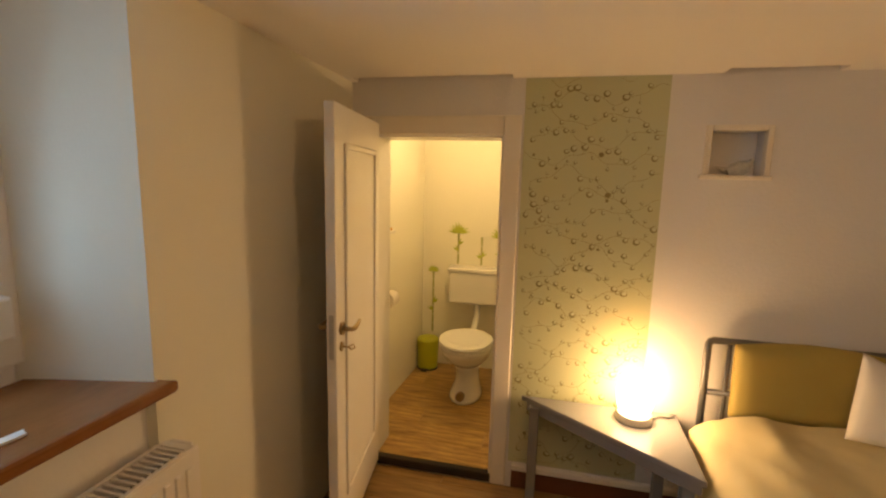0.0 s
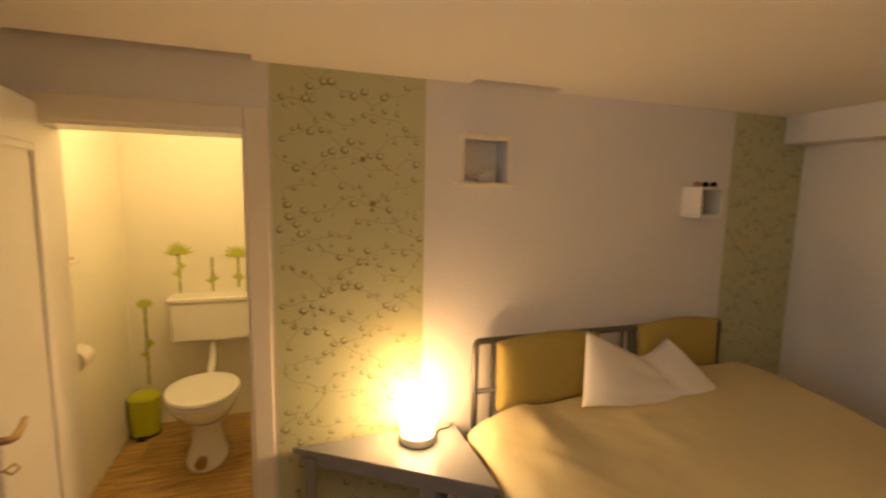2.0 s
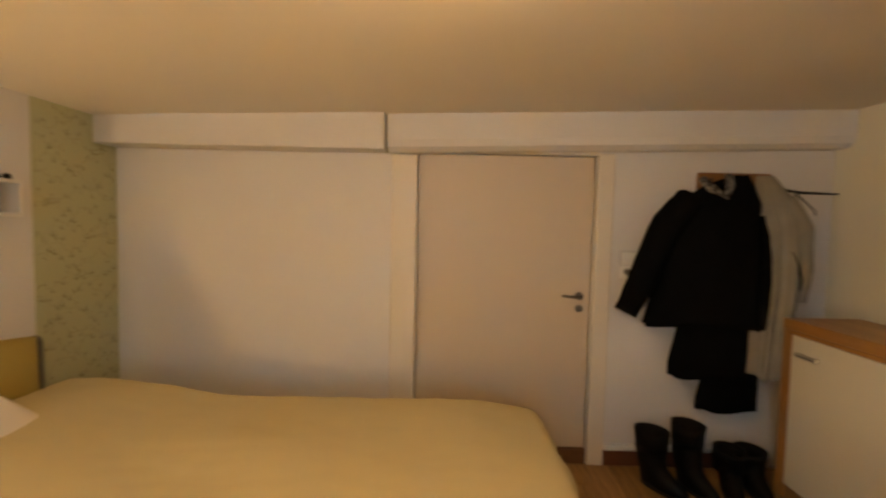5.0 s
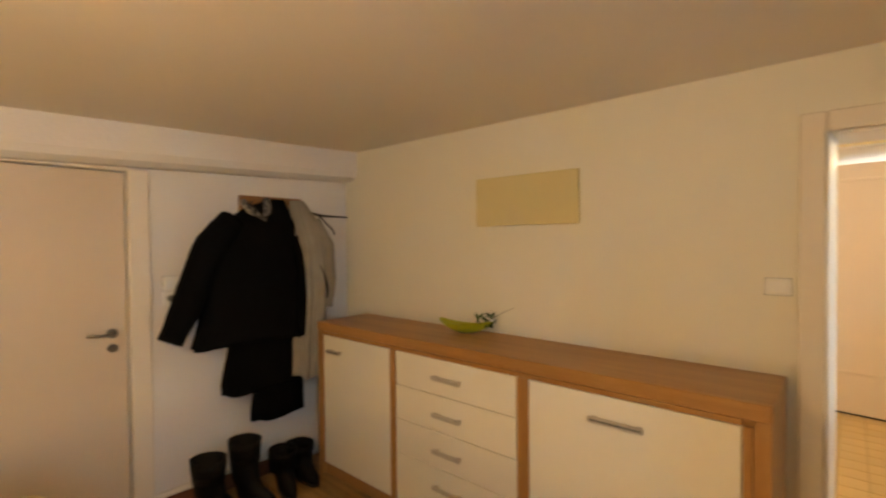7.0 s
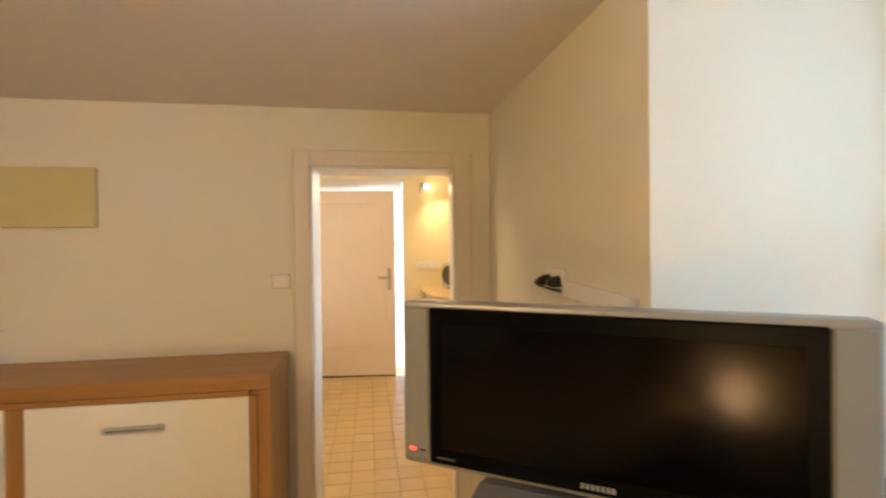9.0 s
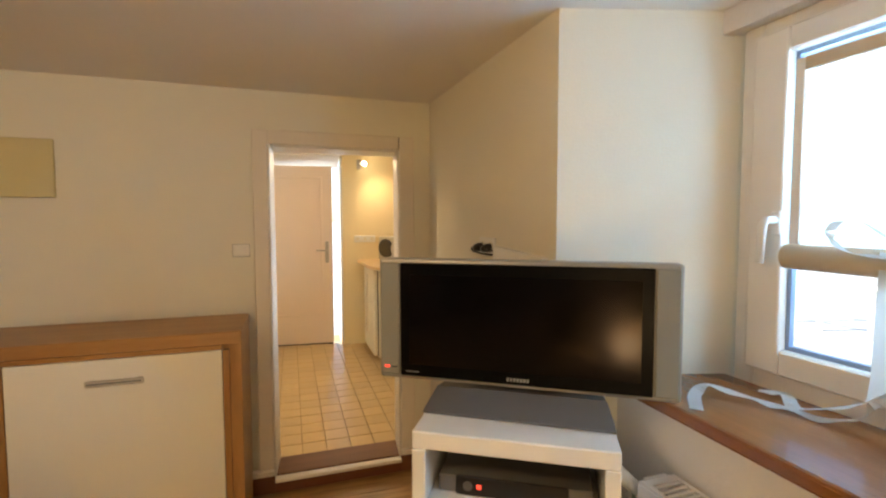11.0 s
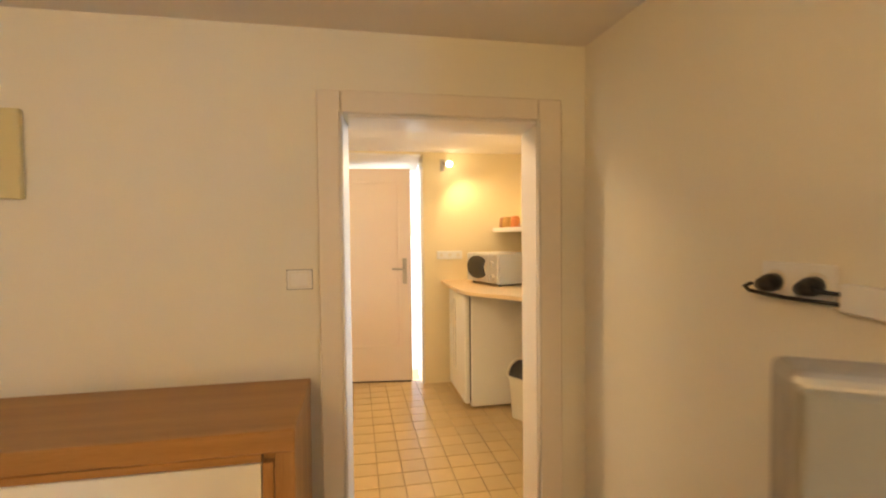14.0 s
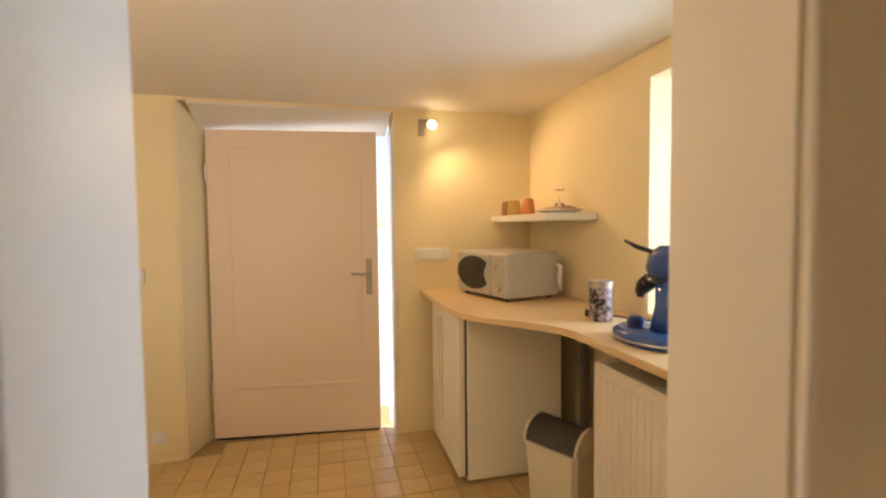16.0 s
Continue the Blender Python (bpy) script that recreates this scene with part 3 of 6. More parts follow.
ribbon(blind, [(-0.455, 2.02, 1.49), (-0.45, 2.02, 1.30), (-0.46, 2.00, 1.12), (-0.437, 1.93, 1.072), (-0.412, 1.835, 1.070), (-0.378, 1.769, 1.075), (-0.321, 1.685, 1.090), (-0.265, 1.69, 1.072), (-0.193, 1.764, 1.068)], 0.034, "tie_ribbon")
ribbon(blind, [(-0.455, 2.12, 1.49), (-0.44, 2.10, 1.25), (-0.46, 1.98, 1.13), (-0.438, 1.858, 1.072), (-0.490, 1.78, 1.078), (-0.464, 1.725, 1.070)], 0.034, "tie_ribbon")
for side in (-1, 1):
    ribbon(blind, [(-0.450, 2.07, 1.485), (-0.425, 2.07 + side * 0.05, 1.535), (-0.415, 2.07 + side * 0.105, 1.565), (-0.415, 2.07 + side * 0.145, 1.540), (-0.420, 2.07 + side * 0.13, 1.500), (-0.430, 2.07 + side * 0.06, 1.480), (-0.450, 2.07, 1.480)], 0.034, "bow_loop", Vector((1, 0, 0)))
part("bow_knot", tube([(-0.448, 2.05, 1.478), (-0.440, 2.07, 1.484), (-0.448, 2.09, 1.478)], [0.010, 0.016, 0.010], segs=10), RIBBON, blind, "white ribbon knot", smooth=True)

shift(w, 0.0, 0.045)
shift(blind, 0.0, 0.045, -0.020)


def radiator(name, label, x0, x1, y0, y1, z0, z1, ribs, proud=0.007):
    """A panel radiator along y, ribbed in front (towards +x), with a slotted top grille."""
    r = thing(name, ((x0 + x1) / 2, (y0 + y1) / 2, z0), label, "radiator")
    front = part("front_panel", block(x1 - 0.018, x1, y0, y1, z0, z1 - 0.006, bevel=0.005), WHITE, r)
    step = (y1 - y0 - 0.06) / ribs
    rib = mesh_of("rib", block(-0.002, proud, -step * 0.28, step * 0.28, z0 + 0.05, z1 - 0.05, bevel=0.003), WHITE)
    for i in range(ribs):
        ob = new("rib", rib)
        ob.parent = front
        ob.location = Vector((x1, y0 + 0.03 + step * (i + 0.5), 0)) - ORIGIN[front.name]
    part("back_panel", block(x0, x0 + 0.018, y0, y1, z0, z1 - 0.006, bevel=0.005), WHITE, r)
    part("end_cover", block(x0 + 0.019, x1 - 0.019, y0, y0 + 0.014, z0 + 0.02, z1, bevel=0.003), WHITE, r)
    part("end_cover", block(x0 + 0.019, x1 - 0.019, y1 - 0.014, y1, z0 + 0.02, z1, bevel=0.003), WHITE, r)
    bm = block(x0 + 0.002, x0 + 0.014, y0 + 0.016, y1 - 0.016, z1 - 0.010, z1)
    box(bm, x1 - 0.014, x1 - 0.002, y0 + 0.016, y1 - 0.016, z1 - 0.010, z1)
    n = int((y1 - y0 - 0.1) / 0.021)
    for i in range(n + 1):
        y = y0 + 0.05 + i * (y1 - y0 - 0.1) / n
        box(bm, x0 + 0.014, x1 - 0.014, y - 0.0042, y + 0.0042, z1 - 0.008, z1 - 0.002)
    box(bm, x0 + 0.014, x1 - 0.014, y0 + 0.016, y0 + 0.040, z1 - 0.009, z1 - 0.001)
    box(bm, x0 + 0.014, x1 - 0.014, y1 - 0.040, y1 - 0.016, z1 - 0.009, z1 - 0.001)
    part("grille", bm, WHITE, r, "slotted top grille")
    part("core", block(x0 + 0.03, x1 - 0.03, y0 + 0.02, y1 - 0.02, z0 + 0.03, z1 - 0.05), DARK, r)
    part("bracket", block(x0 - 0.02, x0 + 0.002, y0 + 0.2, y0 + 0.24, z0 + 0.1, z1 - 0.1), WHITE, r)
    part("bracket", block(x0 - 0.02, x0 + 0.002, y1 - 0.24, y1 - 0.2, z0 + 0.1, z1 - 0.1), WHITE, r)
    return r


tagged(new("ribbon_end", mesh_of("ribbon_end", ribbon_end, RIBBON)), "loose white ribbon end lying on the window sill", "ribbon")
end = thing("sash_catch", (-0.48, 3.0, 1.18), "white plastic blind end box at the window frame", "blind fitting")
part("box", prism([(-0.53, 2.975), (-0.482, 2.975), (-0.472, 2.99), (-0.472, 3.05), (-0.53, 3.06)], 1.18, 1.30, bevel=0.010), PLASTIC, end)

rad = radiator("radiator", "white ribbed panel radiator under the window sill", -0.18, -0.065, 1.74, 3.22, 0.2, 0.845, 36)
v = part("valve", tube([(-0.12, 1.738, 0.77), (-0.12, 1.66, 0.77)], 0.013), STEEL, rad, "chrome valve", smooth=True)
part("valve_body", tube([(-0.12, 1.655, 0.77), (-0.12, 1.655, 0.70), (-0.16, 1.60, 0.66)], 0.012), STEEL, v, smooth=True)
part("thermostat_head", tube([(-0.12, 1.69, 0.77), (-0.09, 1.66, 0.80), (-0.06, 1.62, 0.83), (-0.055, 1.615, 0.835)], [0.018, 0.022, 0.023, 0.014], segs=14), PLASTIC, v, "white thermostat head", smooth=True)
part("pipe", tube([(-0.16, 1.60, 0.66), (-0.17, 1.55, 0.55), (-0.17, 1.55, FZ)], 0.010), WHITE, rad, smooth=True)


# ---- wallpaper strips ----
def wallpaper(name, x0, x1, seed, label):
    z1 = ceil_z(YA) - 0.002
    ob = tagged(new(name, mesh_of(name, block(x0, x1, YA - 0.004, YA, 0.155, z1), WALLPAPER)), label, "wallpaper")
    ORIGIN[ob.name] = Vector((0, 0, 0))
    rng = random.Random(seed)
    vines, rings, dots, pale = bmesh.new(), bmesh.new(), bmesh.new(), bmesh.new()
    yv = YA - 0.0052

    def disc(bm, x, z, r0, r1, sx, lift):
        yv = YA - 0.0052 - lift
        n = 12
        turn = rng.uniform(0, 3)
        outer = [bm.verts.new((x + r1 * sx * math.cos(a + turn), yv, z + r1 * math.sin(a + turn))) for a in (2 * math.pi * k / n for k in range(n))]
        if r0 <= 0:
            bm.faces.new(outer)
            return
        off = r1 * 0.18
        inner = [bm.verts.new((x + off + r0 * sx * math.cos(a + turn), yv, z + off + r0 * math.sin(a + turn))) for a in (2 * math.pi * k / n for k in range(n))]
        for k in range(n):
            bm.faces.new((outer[k], outer[(k + 1) % n], inner[(k + 1) % n], inner[k]))

    def stroke(pts, w):
        prev = None
        for i, (x, z) in enumerate(pts):
            a, b = pts[max(i - 1, 0)], pts[min(i + 1, len(pts) - 1)]
            d = Vector((b[0] - a[0], b[1] - a[1]))
            d = d.normalized() if d.length else Vector((1, 0))
            s = Vector((-d.y, d.x)) * w / 2
            pair = (vines.verts.new((x + s.x, yv + 0.0004, z + s.y)), vines.verts.new((x - s.x, yv + 0.0004, z - s.y)))
            if prev:
                vines.faces.new((prev[0], pair[0], pair[1], prev[1]))
            prev = pair

    def berry(x, z):
        if not (x0 + 0.015 < x < x1 - 0.015 and 0.17 < z < z1 - 0.02):
            return
        r = rng.choice((0.006, 0.008, 0.009, 0.011, 0.012, 0.015))
        sx, lift = rng.uniform(0.85, 1.25), rng.uniform(0.0, 0.0012)
        if rng.random() < 0.02:
            disc(dots, x, z, 0, r * 0.8, sx, lift)
        else:
            disc(rings, x, z, r * 0.66, r, sx, lift)
            disc(pale, x + r * 0.18, z + r * 0.18, 0, r * 0.6, sx, lift + 0.0002)

    rows = int((z1 - 0.17) / 0.092)
    for row in range(rows + 1):
        base, phase, lean = 0.18 + row * 0.092, rng.uniform(0, 6.3), rng.uniform(-0.12, 0.12)
        swing, wave = rng.uniform(0.026, 0.045), rng.uniform(0.26, 0.42)
        x, pts, side = x0 + rng.uniform(0.0, 0.05), [], 1
        while x < x1 - 0.004:
            z = base + swing * math.sin(6.28 * x / wave + phase) + 0.3 * swing * math.sin(17 * x / wave + 2 * phase) + lean * (x - x0 - 0.3)
            if 0.165 < z < z1 - 0.006:
                pts.append((x, z))
                if len(pts) % 3 == 1:
                    side = -side if rng.random() < 0.8 else side
                    a, reach = side * rng.uniform(0.8, 1.7), rng.uniform(0.012, 0.034)
                    tip = (x + reach * math.cos(a), z + reach * math.sin(a))
                    if x0 + 0.01 < tip[0] < x1 - 0.01 and 0.17 < tip[1] < z1 - 0.01:
                        stroke([(x, z), tip], 0.0016)
                        berry(*tip)
            elif len(pts) > 2:
                stroke(pts, 0.0022)
                pts = []
            x += 0.013
        if len(pts) > 2:
            stroke(pts, 0.0022)
    for nm, bm, m in (("vine_print", vines, INKVINE), ("berry_print", rings, INK), ("berry_dot_print", dots, INK), ("berry_centre_print", pale, INKPALE)):
        tagged(part(nm, bm, m, ob, "silver berry centres" if nm == "berry_centre_print" else "brown printed berries" if nm != "vine_print" else "brown printed vines"), kind="stuff")
    return ob


wallpaper("wallpaper_strip", 0.76, 1.395, 3, "olive green wallpaper strip with printed vines and berries")
wallpaper("wallpaper_strip", 3.234, 3.828, 8, "olive green wallpaper strip in the bedroom corner")


# ---- doors ----
def lever(parent, at, along, out, material, length=0.11):
    """A lever handle: rose, neck and grip. along and out are unit directions."""
    at, along, out = Vector(at), Vector(along), Vector(out)
    h = part("door_handle", tube([at, at + out * 0.012], 0.026, segs=18), material, parent, smooth=False)
    part("lever", tube([at + out * 0.010, at + out * 0.045, at + out * 0.052 + along * 0.012, at + out * 0.050 + along * length * 0.6, at + out * 0.046 + along * length + Vector((0, 0, 0.004))],
                       [0.010, 0.009, 0.010, 0.0085, 0.007], segs=10), material, h, smooth=True)
    return h


# toilet door, standing open into the room; its own frame: x along the leaf from the hinge, -y the side seen
DZ = 0.04
HX, HY, EX, EY = 0.012, YA - 0.025, 0.108, 3.730
turn = math.degrees(math.atan2(EY - HY, EX - HX))
wide = math.hypot(EX - HX, EY - HY)
d = thing("door_1", (HX, HY, DZ), "white panelled door standing open, brass lever and key", "door", turn=turn, kind="structure")
top = 1.905 - DZ
bm = block(0, wide, -0.020, 0.020, 0.008, top, bevel=0.003)
leaf = part("leaf", bm, WHITE, d)
for s in (-1, 1):
    y0, y1 = (0.020, 0.031) if s > 0 else (-0.031, -0.020)
    for x0, x1, z0, z1 in ((0.09, 0.115, 0.22, top - 0.14), (wide - 0.135, wide - 0.11, 0.22, top - 0.14), (0.115, wide - 0.135, 0.22, 0.245), (0.115, wide - 0.135, top - 0.165, top - 0.14)):
        part("moulding", block(x0, x1, y0, y1, z0, z1, bevel=0.004), WHITE, leaf)
    lever(leaf, (wide - 0.055, s * 0.020, 0.995), (-1, 0, 0), (0, s, 0), BRASS)
    part("key_rose", turned(lathe([(0, 0), (0.019, 0), (0.019, 0.006), (0, 0.008)]), Matrix.Translation((wide - 0.055, s * 0.020, 0.920)) @ pose(0, 0, 0, -90 * s)), BRASS, leaf)
part("key", tube([(wide - 0.055, 0.02, 0.920), (wide - 0.055, 0.048, 0.920), (wide - 0.068, 0.066, 0.928), (wide - 0.055, 0.078, 0.920), (wide - 0.045, 0.066, 0.913), (wide - 0.055, 0.050, 0.920)], 0.003, segs=6), BRASS, leaf, "small key")
part("lock_plate", block(wide - 0.001, wide + 0.003, -0.010, 0.010, 0.885, 1.065, bevel=0.001), STEEL, leaf)
for z in (0.25, 1.55):
    part("hinge", tube([(0.0, 0.0, z), (0.0, 0.0, z + 0.09)], 0.009, segs=10), BRASS, d)

# flush door in the east wall
d = thing("door_2", (3.87, 2.0, FZ), "plain cream flush door, shut, with a steel lever", "door", kind="structure")
leaf = part("leaf", block(3.872, 3.912, 1.466, 2.574, 0.10, 1.97, bevel=0.003), DOORCREAM, d)
lever(leaf, (3.872, 1.535, 1.092), (0, 1, 0), (-1, 0, 0), DARKSTEEL, 0.12)
part("key_rose", tube([(3.872, 1.535, 1.012), (3.862, 1.535, 1.012)], 0.024, segs=18), DARKSTEEL, leaf)
part("threshold", block(3.85, 3.93, 1.464, 2.576, 0.0, 0.094, bevel=0.003), THRESH, d, "dark wooden threshold")
part("surround", block(3.812, XB, 1.36, 1.462, FZ, 1.985, bevel=0.005), TRIM, d, "cream door surround")
part("surround", block(3.800, XB, 2.578, 2.735, FZ, 1.955, bevel=0.005), TRIM, d)
part("surround", block(3.815, XB, 1.462, 2.578, 1.972, 2.0, bevel=0.004), TRIM, d)

# outer door of the kitchen, standing a hand's breadth open
turn = math.degrees(math.atan2(-2.860 + 2.985, 0.345 - 1.450))
d = thing("door_3", (1.450, -2.985, KF), "white panelled outer door standing ajar, daylight in the gap", "door", turn=turn, kind="structure")
wide, top = 1.112, 2.085
leaf = part("leaf", block(0, wide, -0.022, 0.022, 0.012, top, bevel=0.003), DOORPINK, d)
for x0, x1, z0, z1 in ((0.125, 0.150, 0.34, 1.965), (wide - 0.135, wide - 0.11, 0.34, 1.965), (0.150, wide - 0.135, 0.34, 0.365), (0.150, wide - 0.135, 1.940, 1.965)):
    part("moulding", block(x0, x1, -0.030, -0.022, z0, z1, bevel=0.004), DOORPINK, leaf)
part("handle_plate", block(wide - 0.085, wide - 0.045, -0.030, -0.022, 0.965, 1.215, bevel=0.004), DOORSTEEL, leaf, "steel handle plate")
part("lever", tube([(wide - 0.065, -0.03, 1.11), (wide - 0.065, -0.068, 1.11), (wide - 0.078, -0.074, 1.11), (wide - 0.185, -0.072, 1.114)], [0.010, 0.009, 0.010, 0.008]), DOORSTEEL, leaf, smooth=True)
part("lock_cylinder", tube([(wide - 0.065, -0.030, 1.025), (wide - 0.065, -0.038, 1.025)], 0.013, segs=14), DOORSTEEL, leaf)
part("draught_strip", block(0.01, wide - 0.01, -0.020, 0.020, 0.0, 0.014), DARK, d)
# strips added behind the leaf to keep daylight out at hinge and top
part("light_block", block(-0.03, 0.06, 0.03, 0.05, 0.0, 2.05), WHITE, d)
part("light_block", block(0.06, 0.72, 0.03, 0.05, 1.99, 2.05), WHITE, d)
for z in (0.3, 1.75):
    part("hinge", tube([(0.0, -0.024, z), (0.0, -0.024, z + 0.1)], 0.010, segs=10), WHITE, d)


def switch(name, at, out, label, two=False, tall=0.042):
    """A square wall switch; out is the way it faces."""
    ax, ay = (0.042, 0) if abs(out[1]) else (0, 0.042)
    x, y, z = at
    s = thing(name, at, label, "switch")
    f = lambda h, d0, d1: (min(x - ax * h + out[0] * d0, x + ax * h + out[0] * d1), max(x - ax * h + out[0] * d0, x + ax * h + out[0] * d1),
                           min(y - ay * h + out[1] * d0, y + ay * h + out[1] * d1), max(y - ay * h + out[1] * d0, y + ay * h + out[1] * d1))
    # slightly larger grey plate that draws the shadow line round the switch
    part("shadow_outline", block(*f(1.04, 0, 0.003), z - tall - 0.0017, z + tall + 0.0017), BINGREY, s)
    part("plate", block(*f(1.0, 0.001, 0.010), z - tall, z + tall, bevel=0.004), PLASTIC, s)
    part("rocker_gap", block(*f(0.77, 0.009, 0.0106), z - tall * 0.77, z + tall * 0.77), BINWHITE, s)
    part("rocker", block(*f(0.72, 0.009, 0.015), z - tall * 0.72, z + tall * 0.72, bevel=0.002), PLASTIC, s)
    if two:
        part("socket_plate", block(*f(1.0, 0, 0.009), z - 0.128, z - 0.044, bevel=0.003), PLASTIC, s)
        c = Vector((x + out[0] * 0.009, y + out[1] * 0.009, z - 0.086))
        part("socket_hole", tube([c - Vector(out) * 0.004, c + Vector(out) * 0.002], 0.021, segs=18), BINGREY, s)
    return s


switch("light_switch", (1.071, 0.0, 1.388), (0, 1, 0), "white light switch beside the kitchen doorway", tall=0.033)
switch("light_switch", (XB, 1.255, 1.345), (-1, 0, 0), "white light switch over a wall socket beside the coats", two=True)


# ---- bedroom corner ----
# niche frame and bird
n = thing("niche_frame", (1.70, YA, 1.68), "white wooden frame round a small wall niche", "frame")
for a in ((1.555, 1.579, 1.683, 1.897), (1.795, 1.818, 1.683, 1.897), (1.580, 1.794, 1.873, 1.897)):
    part("frame_bar", block(a[0], a[1], YA - 0.018, YA + 0.03, a[2], a[3], bevel=0.003), TRIM, n)
part("ledge", block(1.540, 1.826, YA - 0.030, YA + 0.1, 1.662, 1.682, bevel=0.004), TRIM, n)
bird = lathe([(0, -0.03), (0.018, -0.028), (0.030, -0.012), (0.033, 0.008), (0.024, 0.026), (0.010, 0.036), (0, 0.038)], segs=16)
turned(bird, Matrix.Translation((1.71, YA + 0.045, 1.712)) @ pose(0, 0, 0, 0, 70, 0) @ Matrix.Diagonal((1, 0.8, 1.6, 1)))
tube([(1.745, YA + 0.045, 1.725), (1.765, YA + 0.045, 1.750)], [0.018, 0.012], bird)
tube([(1.66, YA + 0.045, 1.705), (1.62, YA + 0.045, 1.720)], [0.014, 0.004], bird)
tagged(new("ceramic_bird", mesh_of("ceramic_bird", bird, mat("speckled_ceramic", (0.62, 0.60, 0.54), 0.3, vary=0.3, scale=60, fine=160, bump=0.05), True)), "speckled grey ceramic bird sitting in the niche", "ornament")

# box shelf
s = thing("box_shelf", (2.93, YA, 1.53), "small white open box shelf on the wall", "shelf")
for a in ((2.885, 3.05, 1.672, 1.688), (2.885, 3.05, 1.522, 1.538)):
    part("board", block(a[0], a[1], YA - 0.125, YA, a[2], a[3], bevel=0.002), WHITE, s)
for a in ((2.885, 2.899), (3.036, 3.05)):
    part("side", block(a[0], a[1], YA - 0.125, YA, 1.538, 1.672, bevel=0.002), WHITE, s)
part("back", block(2.899, 3.036, YA - 0.012, YA - 0.002, 1.538, 1.672), BINGREY, s)
for i, x in enumerate((2.885, 2.945, 3.005)):
    o = lathe([(0, 0), (0.014, 0), (0.018, 0.010), (0.015, 0.022), (0.006, 0.028), (0, 0.029)], (x + 0.015, YA - 0.08, 1.688), 14)
    tagged(new("shelf_ornament", mesh_of("shelf_ornament", o, LEATHER if i else HOOKWOOD, True)), "small dark round ornament on the box shelf", "ornament", "ornaments on the box shelf")

# triangular bedside table
t = thing("bedside_table", (1.3, 4.25, FZ), "grey lacquered triangular corner table beside the bed", "table")
TOP = 0.545
part("tabletop", prism([(0.815, 4.430), (1.535, 3.900), (1.548, 4.430)], TOP - 0.028, TOP, bevel=0.004), GREYTABLE, t)
part("apron", prism([(0.845, 4.425), (1.525, 3.925), (1.535, 3.945), (0.905, 4.425)], TOP - 0.075, TOP - 0.029), GREYTABLE, t)
part("apron", block(1.505, 1.53, 3.97, 4.42, TOP - 0.075, TOP - 0.029), GREYTABLE, t)
for x, y in ((0.885, 4.385), (1.485, 4.385), (1.495, 3.99)):
    part("leg", block(x - 0.024, x + 0.024, y - 0.024, y + 0.024, FZ, TOP - 0.029, bevel=0.003), GREYTABLE, t)

# table lamp
l = thing("table_lamp", (1.34, 4.325, TOP), "small table lamp with a glowing white glass shade", "lamp")
part("base", lathe([(0, 0), (0.078, 0), (0.080, 0.006), (0.080, 0.030), (0.076, 0.036), (0.05, 0.038), (0, 0.038)], (1.34, 4.325, TOP), 36), STEEL, l, "round metal base", smooth=False)
shade = part("shade", lathe([(0.052, 0.038), (0.066, 0.045), (0.080, 0.09), (0.083, 0.14), (0.076, 0.19), (0.055, 0.215), (0.030, 0.222)], (1.34, 4.325, TOP), 36), SHADE, l, "glowing frosted glass shade", smooth=True)
shade.visible_shadow = False
part("cable", tube([(1.42, 4.33, TOP + 0.008), (1.46, 4.37, TOP + 0.006), (1.50, 4.37, TOP + 0.006), (1.53, 4.40, TOP + 0.005), (1.545, 4.44, TOP - 0.02), (1.55, 4.445, 0.25)], 0.003, segs=6), BLACKPLASTIC, l, "black cable")

# bed
b = thing("bed", (2.42, 3.1, FZ), "double bed with a grey tube headboard and mustard cushions", "bed")
BX0, BX1, BY0 = 1.62, 3.22, 1.98
part("frame", block(BX0, BX0 + 0.04, BY0, 4.36, 0.24, 0.36, bevel=0.006), HOOKWOOD, b, "brown wooden side rail")
part("frame", block(BX1 - 0.04, BX1, BY0, 4.36, 0.24, 0.36, bevel=0.006), HOOKWOOD, b)
part("frame", block(BX0 + 0.04, BX1 - 0.04, BY0, BY0 + 0.04, 0.24, 0.36, bevel=0.006), HOOKWOOD, b)
part("slats", block(BX0 + 0.04, BX1 - 0.04, BY0 + 0.04, 4.34, 0.28, 0.31), HOOKWOOD, b)
part("mattress", block(BX0 + 0.03, BX1 - 0.03, BY0 + 0.03, 4.33, 0.31, 0.50, bevel=0.04, seg=3), PILLOW, b, "white mattress", smooth=True)
for x in (BX0 + 0.05, BX1 - 0.05):
    for y in (BY0 + 0.06, 4.30):
        part("leg", block(x - 0.03, x + 0.03, y - 0.03, y + 0.03, FZ, 0.24, bevel=0.004), HOOKWOOD, b)
hb = part("headboard", tube([(1.645, 4.405, 0.31), (1.645, 4.405, 0.918), (1.652, 4.405, 0.931), (1.665, 4.405, 0.938), (3.175, 4.405, 0.925), (3.188, 4.405, 0.918), (3.195, 4.405, 0.905), (3.195, 4.405, 0.31)], 0.016, segs=12), GREYMETAL, b, "grey metal tube frame", smooth=True)
part("cross_bar", tube([(1.645, 4.405, 0.69), (3.195, 4.405, 0.69)], 0.013), GREYMETAL, hb, smooth=True)
for x in (2.50, 2.575, 1.735, 3.115):
    part("upright_bar", tube([(x, 4.405, 0.31), (x, 4.405, 0.94)], 0.010), GREYMETAL, hb, smooth=True)


